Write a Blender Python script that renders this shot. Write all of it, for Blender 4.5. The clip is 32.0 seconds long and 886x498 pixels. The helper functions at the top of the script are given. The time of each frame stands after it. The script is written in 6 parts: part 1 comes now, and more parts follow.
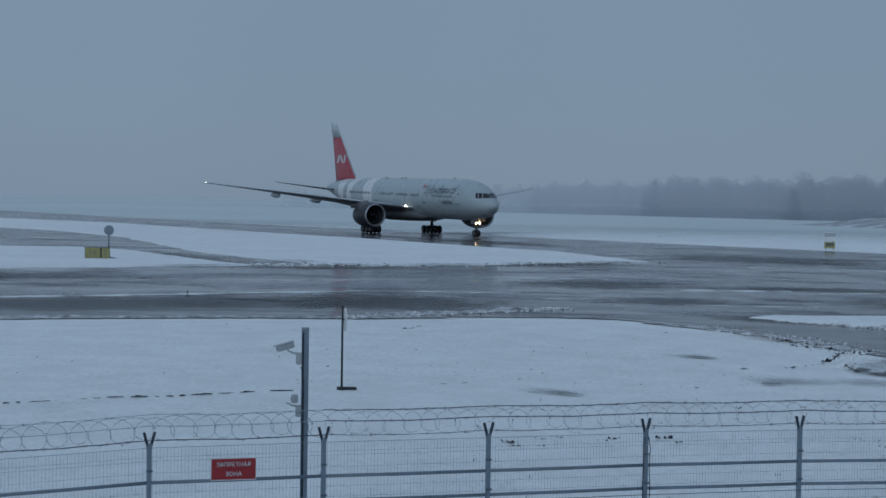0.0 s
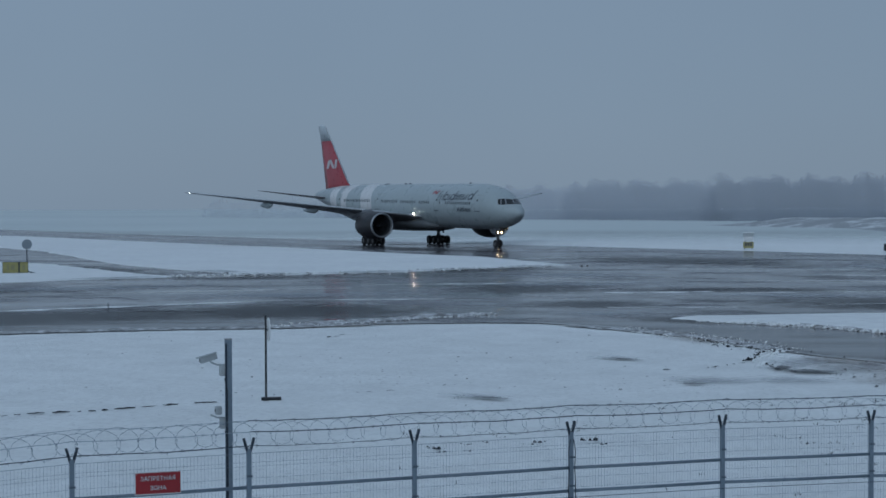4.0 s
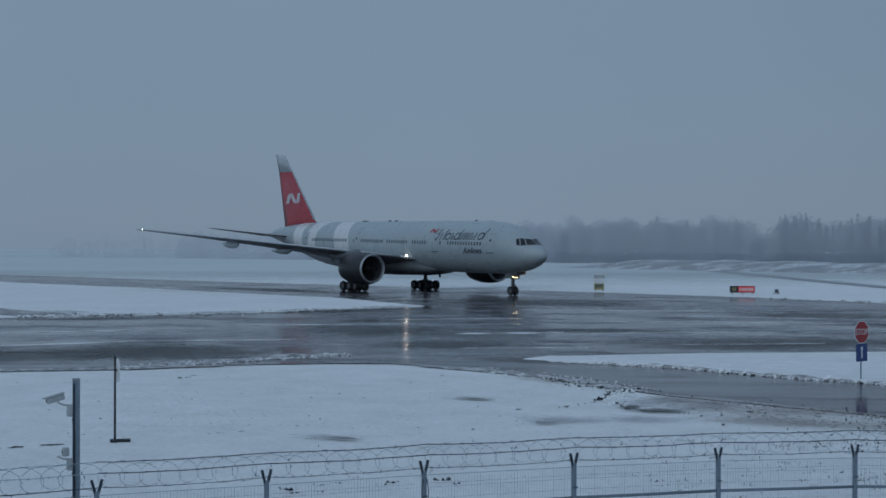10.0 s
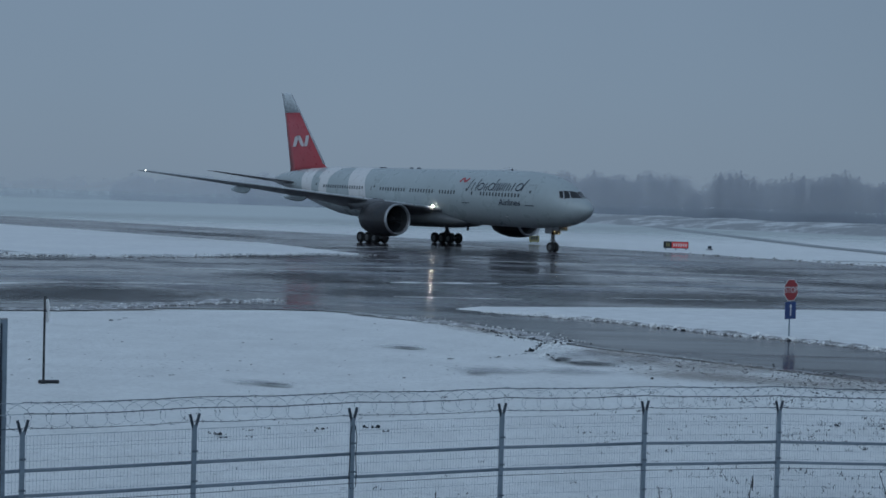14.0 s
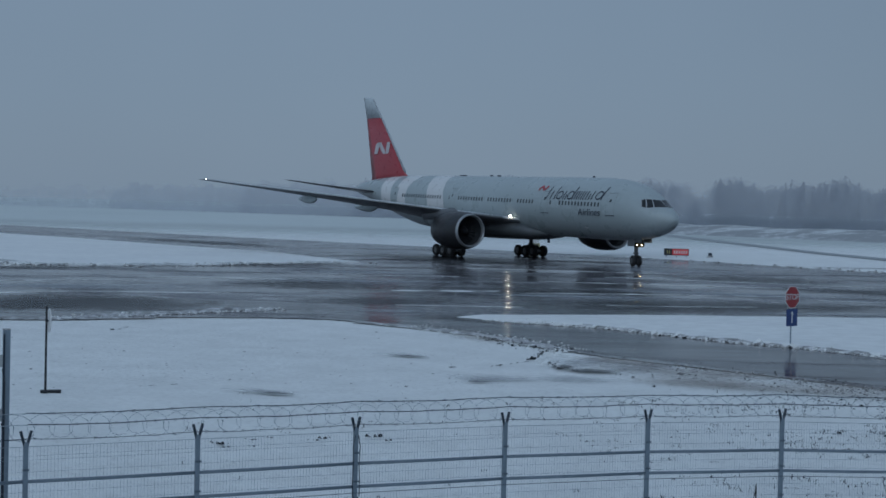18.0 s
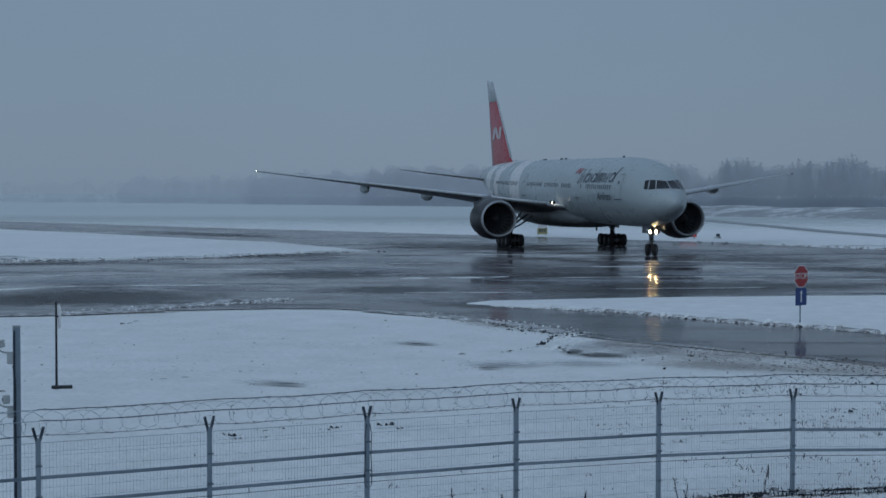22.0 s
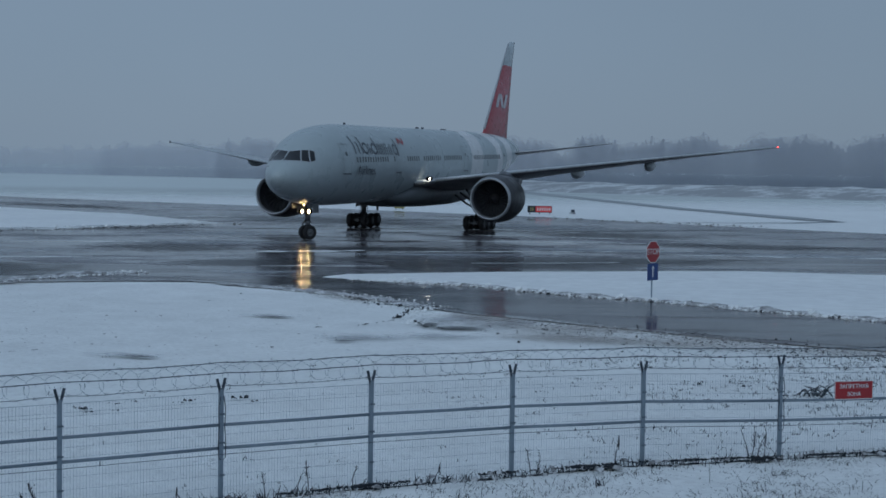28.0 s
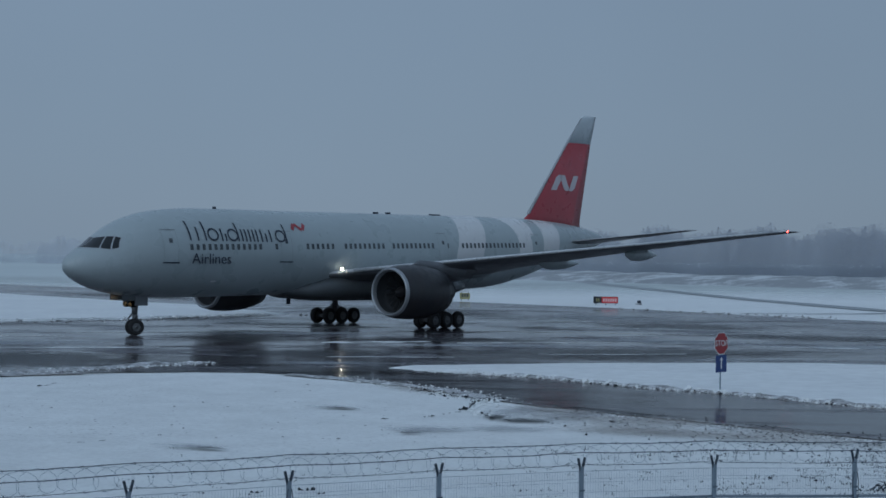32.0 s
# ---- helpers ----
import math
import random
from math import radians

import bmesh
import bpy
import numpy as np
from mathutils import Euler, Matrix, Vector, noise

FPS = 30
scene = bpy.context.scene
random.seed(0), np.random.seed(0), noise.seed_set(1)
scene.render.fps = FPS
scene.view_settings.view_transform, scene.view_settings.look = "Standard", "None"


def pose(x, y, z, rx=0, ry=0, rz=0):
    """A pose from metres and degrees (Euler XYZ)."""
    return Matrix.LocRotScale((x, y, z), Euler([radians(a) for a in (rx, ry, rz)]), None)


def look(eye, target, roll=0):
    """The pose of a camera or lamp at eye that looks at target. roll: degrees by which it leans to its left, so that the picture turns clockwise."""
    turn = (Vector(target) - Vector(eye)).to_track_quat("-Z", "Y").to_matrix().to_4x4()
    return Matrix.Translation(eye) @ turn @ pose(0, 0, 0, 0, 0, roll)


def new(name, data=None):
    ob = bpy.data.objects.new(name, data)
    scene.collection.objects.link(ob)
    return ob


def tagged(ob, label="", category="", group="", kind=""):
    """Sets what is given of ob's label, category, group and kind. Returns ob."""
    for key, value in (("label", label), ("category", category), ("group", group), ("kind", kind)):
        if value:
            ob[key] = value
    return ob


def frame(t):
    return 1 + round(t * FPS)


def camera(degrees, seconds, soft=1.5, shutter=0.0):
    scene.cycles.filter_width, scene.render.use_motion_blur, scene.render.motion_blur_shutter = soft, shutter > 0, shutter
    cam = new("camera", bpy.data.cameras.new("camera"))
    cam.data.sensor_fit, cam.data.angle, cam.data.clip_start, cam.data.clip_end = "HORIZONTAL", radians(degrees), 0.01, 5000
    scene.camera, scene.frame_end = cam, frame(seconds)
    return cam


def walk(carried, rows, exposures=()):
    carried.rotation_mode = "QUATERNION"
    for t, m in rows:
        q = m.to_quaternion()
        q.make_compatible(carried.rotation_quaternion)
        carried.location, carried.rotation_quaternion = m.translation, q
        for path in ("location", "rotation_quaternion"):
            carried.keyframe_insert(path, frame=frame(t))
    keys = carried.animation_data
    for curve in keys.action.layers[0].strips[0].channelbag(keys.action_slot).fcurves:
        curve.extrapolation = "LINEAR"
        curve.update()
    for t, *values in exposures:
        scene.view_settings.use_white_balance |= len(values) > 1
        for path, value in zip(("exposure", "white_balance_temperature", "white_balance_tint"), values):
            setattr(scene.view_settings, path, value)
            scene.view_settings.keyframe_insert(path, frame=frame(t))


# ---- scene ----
EYE = Vector((0.0, 0.0, 5.49))


def aim(yaw, pitch, roll, sway, lift):
    """Camera pose near the standing eye: yaw to the left of +Y, pitch up, roll, in degrees."""
    a, b = radians(yaw), radians(pitch)
    way = Vector((-math.sin(a) * math.cos(b), math.cos(a) * math.cos(b), math.sin(b)))
    eye = EYE + Vector((sway, 0, lift))
    return look(eye, eye + way, roll)


PATH = [  # seconds, yaw, pitch, roll, and how far the standing holder sways sideways and up
    (0, 10.104, -1.782, 0.875, -0.017, 0.017), (0.5, 10.359, -2.304, 0.643, -0.030, 0.020), (1, 10.039, -2.295, 0.541, -0.019, 0.013), (1.5, 9.972, -1.814, 0.691, -0.009, -0.005),
    (2, 9.832, -2.138, 0.651, -0.011, 0.013), (2.5, 9.448, -2.323, 0.670, -0.034, 0.013), (3, 9.214, -2.697, 0.690, -0.037, 0.027), (3.5, 8.287, -2.559, 0.257, -0.018, 0.016),
    (4, 7.290, -1.520, -0.196, -0.007, 0.022), (4.5, 6.114, -1.219, -0.197, 0.022, 0.036), (6.5, 5.596, -1.373, 0.577, -0.019, -0.019), (7, 5.126, -1.951, 0.730, -0.016, -0.020),
    (7.5, 5.701, -0.682, 0.696, -0.013, -0.013), (8, 4.755, -0.572, 1.180, -0.007, -0.017), (8.5, 3.963, -1.049, 0.892, 0.003, -0.022), (9, 3.721, -1.347, 0.996, 0.006, -0.015),
    (9.5, 3.211, -1.253, 0.906, -0.006, -0.014), (10, 1.973, -0.026, 0.099, -0.011, -0.015), (10.5, 2.595, -0.271, -0.469, -0.004, -0.015), (11, 2.083, -0.706, -0.687, 0.064, 0.003),
    (11.5, 0.634, -1.145, -0.438, 0.028, -0.030), (12, -0.080, -0.212, -0.344, 0.040, -0.016), (12.5, -0.050, -0.655, -0.302, 0.021, -0.024), (13, 0.097, -1.415, 0.290, 0.026, -0.021),
    (13.5, -1.223, -2.495, 1.319, 0.035, -0.023), (14, -0.369, -1.839, 1.563, 0.035, -0.018), (14.5, -0.448, -2.214, 1.886, 0.021, -0.010), (15, -0.193, -1.816, 2.047, 0.023, -0.013),
    (15.5, -0.267, -1.067, 2.130, 0.027, -0.011), (17.5, -0.753, -0.986, 1.003, 0.012, 0.016), (18, -0.357, -1.565, 1.392, -0.008, 0.008), (18.5, -0.216, 0.320, 0.954, -0.015, 0.009),
    (19, -1.158, -2.150, 1.118, -0.006, 0.011), (19.5, -0.178, -3.127, 0.773, -0.014, 0.021), (20, -0.584, -2.550, 0.636, -0.009, 0.021), (20.5, -1.111, -2.913, 0.778, -0.003, 0.026),
    (21, -0.283, -2.124, 0.277, 0.001, 0.017), (21.5, -0.376, -1.556, 0.176, -0.001, 0.031), (22, -0.075, -2.048, 0.100, 0.006, 0.018), (22.5, -0.015, -2.708, 0.104, -0.004, 0.019),
    (23, 0.066, -3.320, 0.265, -0.007, 0.009), (23.5, 0.131, -3.672, 0.388, -0.001, 0.012), (24, 2.020, -4.193, 1.208, 0.008, -0.006), (24.5, 1.005, -6.273, 2.328, 0.014, -0.023),
    (25, -0.232, -6.677, 2.679, 0.000, -0.018), (25.5, -0.810, -5.735, 2.711, 0.010, -0.017), (26, -2.855, -4.415, 0.571, 0.006, -0.024), (26.5, -3.984, -4.467, 0.621, 0.033, -0.028),
    (28.5, -5.381, -1.555, 0.647, 0.003, 0.001), (29, -5.355, -0.339, 0.689, -0.005, 0.013), (29.5, -5.648, -1.037, 0.926, -0.005, 0.006), (30, -5.065, -1.384, 0.742, -0.017, -0.004),
    (30.5, -4.863, -1.552, 0.825, -0.008, 0.001), (31, -4.402, -1.193, 0.992, -0.012, -0.001), (31.5, -4.251, -0.933, 0.896, -0.034, -0.000), (32, -2.875, 0.316, 0.728, -0.032, 0.013)]

cam = camera(31.414, 32.0, soft=1.6)
walk(cam, [(t, aim(*q)) for t, *q in PATH], ((0, 0.0), (7, -0.02), (10, -0.06), (21, -0.06), (25, -0.02), (32, 0.0)))


# ---- light: an overcast snowy sky ----
def make_world():
    world = bpy.data.worlds.new("overcast_sky")
    scene.world = world
    world.use_nodes = True
    nt = world.node_tree
    nt.nodes.clear()
    out = nt.nodes.new("ShaderNodeOutputWorld")
    add = nt.nodes.new("ShaderNodeAddShader")
    sky = nt.nodes.new("ShaderNodeTexSky")
    sky.sky_type = "NISHITA"
    sky.sun_disc = False
    sky.sun_elevation = radians(39)
    sky.sun_rotation = radians(211)
    sky.air_density, sky.dust_density, sky.ozone_density = 1.0, 1.0, 1.0
    clear = nt.nodes.new("ShaderNodeBackground")
    clear.inputs["Strength"].default_value = 0.0035
    cloud = nt.nodes.new("ShaderNodeBackground")
    cloud.inputs["Strength"].default_value = 1.0
    coord = nt.nodes.new("ShaderNodeTexCoord")
    sep = nt.nodes.new("ShaderNodeSeparateXYZ")
    ramp = nt.nodes.new("ShaderNodeValToRGB")
    ramp.color_ramp.interpolation = "B_SPLINE"
    stops = [(0.0, (0.179, 0.247, 0.333)), (0.06, (0.184, 0.257, 0.350)), (0.2, (0.182, 0.258, 0.357)), (0.45, (0.188, 0.268, 0.380)), (1.0, (0.22, 0.312, 0.445))]
    els = ramp.color_ramp.elements
    while len(els) < len(stops):
        els.new(0.5)
    for e, (p, c) in zip(els, stops):
        e.position, e.color = p, (*c, 1)
    noise_tex = nt.nodes.new("ShaderNodeTexNoise")
    noise_tex.inputs["Scale"].default_value = 2.2
    noise_tex.inputs["Detail"].default_value = 4
    mul = nt.nodes.new("ShaderNodeMix")
    mul.data_type, mul.blend_type = "RGBA", "OVERLAY"
    mul.inputs[0].default_value = 0.12
    ln = nt.links.new
    ln(coord.outputs["Generated"], sep.inputs[0])
    ln(coord.outputs["Generated"], noise_tex.inputs["Vector"])
    ln(sep.outputs["Z"], ramp.inputs[0])
    ln(ramp.outputs[0], mul.inputs[6])
    ln(noise_tex.outputs["Fac"], mul.inputs[7])
    side = nt.nodes.new("ShaderNodeMapRange")
    side.interpolation_type = "SMOOTHSTEP"
    for k, v in enumerate((-0.05, 0.5, 1.03, 0.89)):
        side.inputs[k + 1].default_value = v
    thick = nt.nodes.new("ShaderNodeMix")
    thick.data_type, thick.blend_type = "RGBA", "MULTIPLY"
    thick.inputs[0].default_value = 1.0
    ln(sep.outputs["X"], side.inputs[0])
    ln(mul.outputs[2], thick.inputs[6])
    ln(side.outputs[0], thick.inputs[7])
    ln(thick.outputs[2], cloud.inputs["Color"])
    ln(sky.outputs[0], clear.inputs["Color"])
    ln(clear.outputs[0], add.inputs[0])
    ln(cloud.outputs[0], add.inputs[1])
    ln(add.outputs[0], out.inputs[0])
    sun = bpy.data.lights.new("sun", "SUN")
    sun.energy, sun.angle, sun.color = 0.62, radians(60), (0.72, 0.855, 1.0)
    ob = new("sun", sun)
    ob.matrix_world = look((-120, -200, 190), (0, 60, 0))


make_world()


# ---- materials ----
class Mat:
    """Small wrapper to write a node material."""

    def __init__(self, name):
        self.m = bpy.data.materials.new(name)
        self.m.use_nodes = True
        self.t = self.m.node_tree
        self.b = self.t.nodes["Principled BSDF"]
        self.co = self.t.nodes.new("ShaderNodeTexCoord").outputs["Object"]

    def n(self, kind):
        return self.t.nodes.new(kind)

    def link(self, a, b):
        self.t.links.new(a, b)

    def noise(self, scale, detail=4, rough=0.55, stretch=None, turn=0.0):
        nz = self.n("ShaderNodeTexNoise")
        nz.inputs["Scale"].default_value, nz.inputs["Detail"].default_value, nz.inputs["Roughness"].default_value = scale, detail, rough
        src = self.co
        if stretch or turn:
            mp = self.n("ShaderNodeMapping")
            mp.inputs["Scale"].default_value = stretch or (1, 1, 1)
            mp.inputs["Rotation"].default_value = (0, 0, radians(turn))
            self.link(src, mp.inputs[0])
            src = mp.outputs[0]
        self.link(src, nz.inputs["Vector"])
        return nz.outputs["Fac"]

    def ramp(self, fac, stops):
        r = self.n("ShaderNodeValToRGB")
        els = r.color_ramp.elements
        while len(els) < len(stops):
            els.new(0.5)
        for e, (p, c) in zip(els, stops):
            if not isinstance(c, tuple):
                c = (c, c, c)
            e.position, e.color = p, (*c, 1)
        self.link(fac, r.inputs[0])
        return r.outputs[0]

    def mix(self, fac, a, b, blend="MIX"):
        x = self.n("ShaderNodeMix")
        x.data_type, x.blend_type = "RGBA", blend
        for sock, v in ((x.inputs[0], fac), (x.inputs[6], a), (x.inputs[7], b)):
            if isinstance(v, (int, float)):
                sock.default_value = v if sock.name == "Factor" else (v, v, v, 1)
            elif isinstance(v, tuple):
                sock.default_value = (*v, 1)
            else:
                self.link(v, sock)
        return x.outputs[2]

    def bump(self, h, strength=0.3, dist=0.02):
        bp = self.n("ShaderNodeBump")
        bp.inputs["Strength"].default_value, bp.inputs["Distance"].default_value = strength, dist
        self.link(h, bp.inputs["Height"])
        self.link(bp.outputs[0], self.b.inputs["Normal"])

    def set(self, **kw):
        for k, v in kw.items():
            sock = self.b.inputs[k.replace("_", " ")]
            if isinstance(v, (int, float)):
                sock.default_value = v
            elif isinstance(v, tuple):
                sock.default_value = (*v, 1)
            else:
                self.link(v, sock)
        return self.m


def paint(name, col, rough=0.4, metal=0.0, dirt=0.25, scale=0.6, dirt_col=None, grain=1.0):
    """Painted or plain surface with large stains and fine grain."""
    m = Mat(name)
    big = m.ramp(m.noise(scale, 5), [(0.35, 0.0), (0.75, 1.0)])
    fine = m.ramp(m.noise(scale * 14, 3), [(0.3, 1 - 0.14 * grain), (0.7, 1 + 0.06 * grain)])
    dark = dirt_col or tuple(c * (1 - dirt) for c in col)
    c = m.mix(big, col, dark)
    c = m.mix(1.0, c, fine, "MULTIPLY")
    r = m.ramp(m.noise(scale * 5, 3), [(0.3, max(rough - 0.08, 0.03)), (0.7, min(rough + 0.12, 1.0))])
    return m.set(Base_Color=c, Roughness=r, Metallic=metal)


def glow(name, col, power):
    m = Mat(name)
    return m.set(Base_Color=(0.9, 0.9, 0.9), Emission_Color=col, Emission_Strength=power)


def snow_ground():
    m = Mat("snow_cover")
    big = m.ramp(m.noise(0.05, 4), [(0.3, (0.84, 0.86, 0.85)), (0.7, (0.90, 0.92, 0.91))])
    mid = m.ramp(m.noise(0.45, 7, 0.66), [(0.3, 0.93), (0.62, 1.055)])
    c = m.mix(1.0, big, mid, "MULTIPLY")
    c = m.mix(1.0, c, m.ramp(m.noise(4.5, 5, 0.7), [(0.36, 0.93), (0.56, 1.04)]), "MULTIPLY")
    bits = m.ramp(m.noise(5.5, 6, 0.72), [(0.585, 0.0), (0.66, 1.0)])
    where = m.ramp(m.noise(0.16, 3), [(0.42, 0.06), (0.62, 0.6)])
    spots = m.mix(1.0, bits, where, "MULTIPLY")
    c = m.mix(spots, c, (0.13, 0.135, 0.14))
    m.bump(m.noise(2.2, 7, 0.7), 0.9, 0.12)
    return m.set(Base_Color=c, Roughness=0.75)


def snow_island():
    m = Mat("packed_snow")
    big = m.ramp(m.noise(0.12, 4), [(0.3, (0.80, 0.82, 0.82)), (0.7, (0.88, 0.90, 0.89))])
    mid = m.ramp(m.noise(1.1, 7, 0.7), [(0.3, 0.88), (0.62, 1.06)])
    c = m.mix(1.0, big, mid, "MULTIPLY")
    m.bump(m.noise(1.6, 6, 0.65), 0.5, 0.08)
    return m.set(Base_Color=c, Roughness=0.75)


def wet_asphalt(name, turn=-53.0):
    """Wet pavement: bare dark asphalt, streaks of slush and water films along the traffic."""
    m = Mat(name)
    along = m.noise(0.10, 7, 0.66, (0.75, 1.1, 1), turn)
    cross = m.noise(0.19, 7, 0.68, (0.7, 1.0, 1), 12)
    fine = m.noise(9.0, 4, 0.6)
    base = m.ramp(fine, [(0.3, (0.039, 0.033, 0.039)), (0.7, (0.066, 0.055, 0.065))])
    slush_f = m.ramp(along, [(0.48, 0.0), (0.62, 0.26), (0.75, 0.58)])
    slush_2 = m.ramp(cross, [(0.55, 0.0), (0.72, 0.45)])
    amount = m.mix(1.0, slush_f, slush_2, "SCREEN")
    c = m.mix(amount, base, (0.268, 0.256, 0.292))
    wet = m.noise(0.13, 7, 0.68, (0.7, 1.15, 1), 8)
    film = m.ramp(wet, [(0.36, 0.05), (0.52, 0.15), (0.68, 0.42)])
    ripple = m.ramp(m.noise(0.9, 6, 0.7, (0.8, 1.1, 1), 20), [(0.34, 0.75), (0.66, 1.25)])
    r = m.mix(1.0, m.mix(m.ramp(amount, [(0.1, 0.0), (0.6, 1.0)]), film, 0.6), ripple, "MULTIPLY")
    c = m.mix(1.0, c, m.ramp(m.noise(0.7, 6, 0.72, (0.7, 1.1, 1), 60), [(0.34, 0.82), (0.66, 1.16)]), "MULTIPLY")
    gloss = m.ramp(m.noise(0.075, 7, 0.68, (0.7, 1.25, 1), 14), [(0.38, 0.62), (0.5, 0.36), (0.62, 0.10)])
    m.bump(m.noise(3.0, 5, 0.6), 0.12, 0.02)
    return m.set(Base_Color=c, Roughness=r, Specular_IOR_Level=gloss)


def dark_asphalt():
    m = Mat("dark_wet_asphalt")
    base = m.ramp(m.noise(9.0, 4, 0.6), [(0.3, (0.034, 0.029, 0.033)), (0.7, (0.058, 0.049, 0.055))])
    amount = m.ramp(m.noise(0.2, 6, 0.65, (0.3, 1.6, 1), 20), [(0.56, 0.0), (0.78, 0.35)])
    c = m.mix(amount, base, (0.238, 0.235, 0.252))
    r = m.ramp(m.noise(0.25, 5, 0.6, (0.4, 1.6, 1), 15), [(0.35, 0.08), (0.6, 0.2), (0.75, 0.42)])
    gloss = m.ramp(m.noise(0.16, 6, 0.65, (0.5, 1.6, 1), 18), [(0.36, 0.32), (0.5, 0.17), (0.62, 0.06)])
    m.bump(m.noise(3.0, 5, 0.6), 0.15, 0.02)
    return m.set(Base_Color=c, Roughness=r, Specular_IOR_Level=gloss)


def dirty_snow():
    m = Mat("ploughed_dirty_snow")
    f = m.ramp(m.noise(2.4, 6, 0.7), [(0.36, 0.0), (0.6, 1.0)])
    c = m.mix(f, (0.74, 0.75, 0.77), (0.20, 0.20, 0.20))
    m.bump(m.noise(6, 5, 0.6), 0.6, 0.05)
    return m.set(Base_Color=c, Roughness=0.8)


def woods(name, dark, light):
    """Bare twigs and needles, too fine to shade one by one; haze is put into their colour."""
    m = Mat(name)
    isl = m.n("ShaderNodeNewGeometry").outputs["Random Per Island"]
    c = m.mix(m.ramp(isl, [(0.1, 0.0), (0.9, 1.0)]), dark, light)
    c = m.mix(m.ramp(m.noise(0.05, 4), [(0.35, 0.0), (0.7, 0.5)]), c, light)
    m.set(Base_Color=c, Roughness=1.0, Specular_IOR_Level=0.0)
    thin = m.n("ShaderNodeBsdfTranslucent")
    both = m.n("ShaderNodeMixShader")
    both.inputs[0].default_value = 0.5
    gaps = m.n("ShaderNodeBsdfTransparent")
    airy = m.n("ShaderNodeMixShader")
    airy.inputs[0].default_value = 0.62
    m.link(c, thin.inputs["Color"])
    m.link(m.b.outputs[0], both.inputs[1])
    m.link(thin.outputs[0], both.inputs[2])
    m.link(both.outputs[0], airy.inputs[1])
    m.link(gaps.outputs[0], airy.inputs[2])
    m.link(airy.outputs[0], m.t.nodes["Material Output"].inputs["Surface"])
    return m.m


def soft_patch(name, dark, light, rough, gloss, scale, core=0.45, amount=1.0):
    """A smear that thins out to nothing at its ragged rim (the patch is one unit across in its own space)."""
    m = Mat(name)
    sep = m.n("ShaderNodeVectorMath")
    sep.operation = "LENGTH"
    m.link(m.co, sep.inputs[0])
    wob_n = m.noise(scale, 6, 0.65)
    mad = m.n("ShaderNodeMath")
    mad.operation = "MULTIPLY_ADD"
    mad.inputs[1].default_value, mad.inputs[2].default_value = 1.7, -0.85
    m.link(wob_n, mad.inputs[0])
    add = m.n("ShaderNodeMath")
    add.operation = "ADD"
    m.link(sep.outputs["Value"], add.inputs[0])
    m.link(mad.outputs[0], add.inputs[1])
    a = m.ramp(add.outputs[0], [(core, amount), (0.92, 0.0)])
    c = m.mix(m.ramp(m.noise(scale * 2.3, 5, 0.65), [(0.35, 0.0), (0.65, 1.0)]), dark, light)
    return m.set(Base_Color=c, Roughness=rough, Specular_IOR_Level=gloss, Alpha=a)


def hazed_snow():
    m = Mat("hazed_far_snow")
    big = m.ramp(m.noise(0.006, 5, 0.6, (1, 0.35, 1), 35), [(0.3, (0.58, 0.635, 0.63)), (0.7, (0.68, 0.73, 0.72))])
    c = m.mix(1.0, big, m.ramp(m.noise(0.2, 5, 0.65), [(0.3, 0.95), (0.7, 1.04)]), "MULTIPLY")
    # haze is painted in: the dull tone thickens with distance, 210 to 400 m
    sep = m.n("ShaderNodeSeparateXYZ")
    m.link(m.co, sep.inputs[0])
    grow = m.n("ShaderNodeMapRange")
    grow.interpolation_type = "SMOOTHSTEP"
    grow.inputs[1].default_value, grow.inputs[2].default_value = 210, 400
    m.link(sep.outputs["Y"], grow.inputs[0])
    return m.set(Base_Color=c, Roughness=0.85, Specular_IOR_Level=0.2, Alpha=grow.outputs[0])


SNOW = snow_ground()
MELT = soft_patch("melted_bare_patch", (0.05, 0.05, 0.052), (0.16, 0.165, 0.17), 0.6, 0.2, 1.6, 0.3, 0.9)
FARFIELD = hazed_snow()
GREYSNOW = soft_patch("wet_shaded_grey_snow", (0.36, 0.375, 0.395), (0.60, 0.615, 0.64), 0.7, 0.3, 1.8, 0.2, 0.5)
BROWNSNOW = soft_patch("trampled_brown_snow", (0.27, 0.225, 0.195), (0.58, 0.545, 0.52), 0.8, 0.2, 9.0, 0.1, 0.42)
DAMP = soft_patch("damp_bare_asphalt", (0.022, 0.024, 0.027), (0.05, 0.054, 0.06), 0.4, 0.14, 4.5, 0.3, 0.5)
FROST = soft_patch("thin_slush_film", (0.40, 0.44, 0.485), (0.55, 0.585, 0.62), 0.6, 0.4, 5.0, 0.15, 0.5)
SNOW2 = snow_island()
ASPHALT = wet_asphalt("wet_asphalt")
DIRTY = dirty_snow()
ASPHALT_DARK = dark_asphalt()
WHEELTRACK = paint("half_covered_asphalt", (0.40, 0.425, 0.445), 0.5, dirt=0.45, scale=0.5)
EARTH = paint("dark_earth", (0.022, 0.029, 0.038), 0.9, dirt=0.5, scale=5)
STEEL = paint("grey_painted_steel", (0.20, 0.258, 0.312), 0.5, 0.1, 0.25, 2.0)
WIRE = paint("galvanised_wire", (0.29, 0.345, 0.395), 0.5, 0.2, 0.3, 3.0)
CLAMP = paint("dull_zinc_clamp", (0.10, 0.135, 0.17), 0.5, 0.2, 0.3, 3.0)
COIL = paint("weathered_barbed_tape", (0.155, 0.21, 0.262), 0.5, 0.2, 0.4, 3.0)
RIME = paint("rimed_thin_wire", (0.36, 0.42, 0.47), 0.7, 0, 0.3, 3.0)
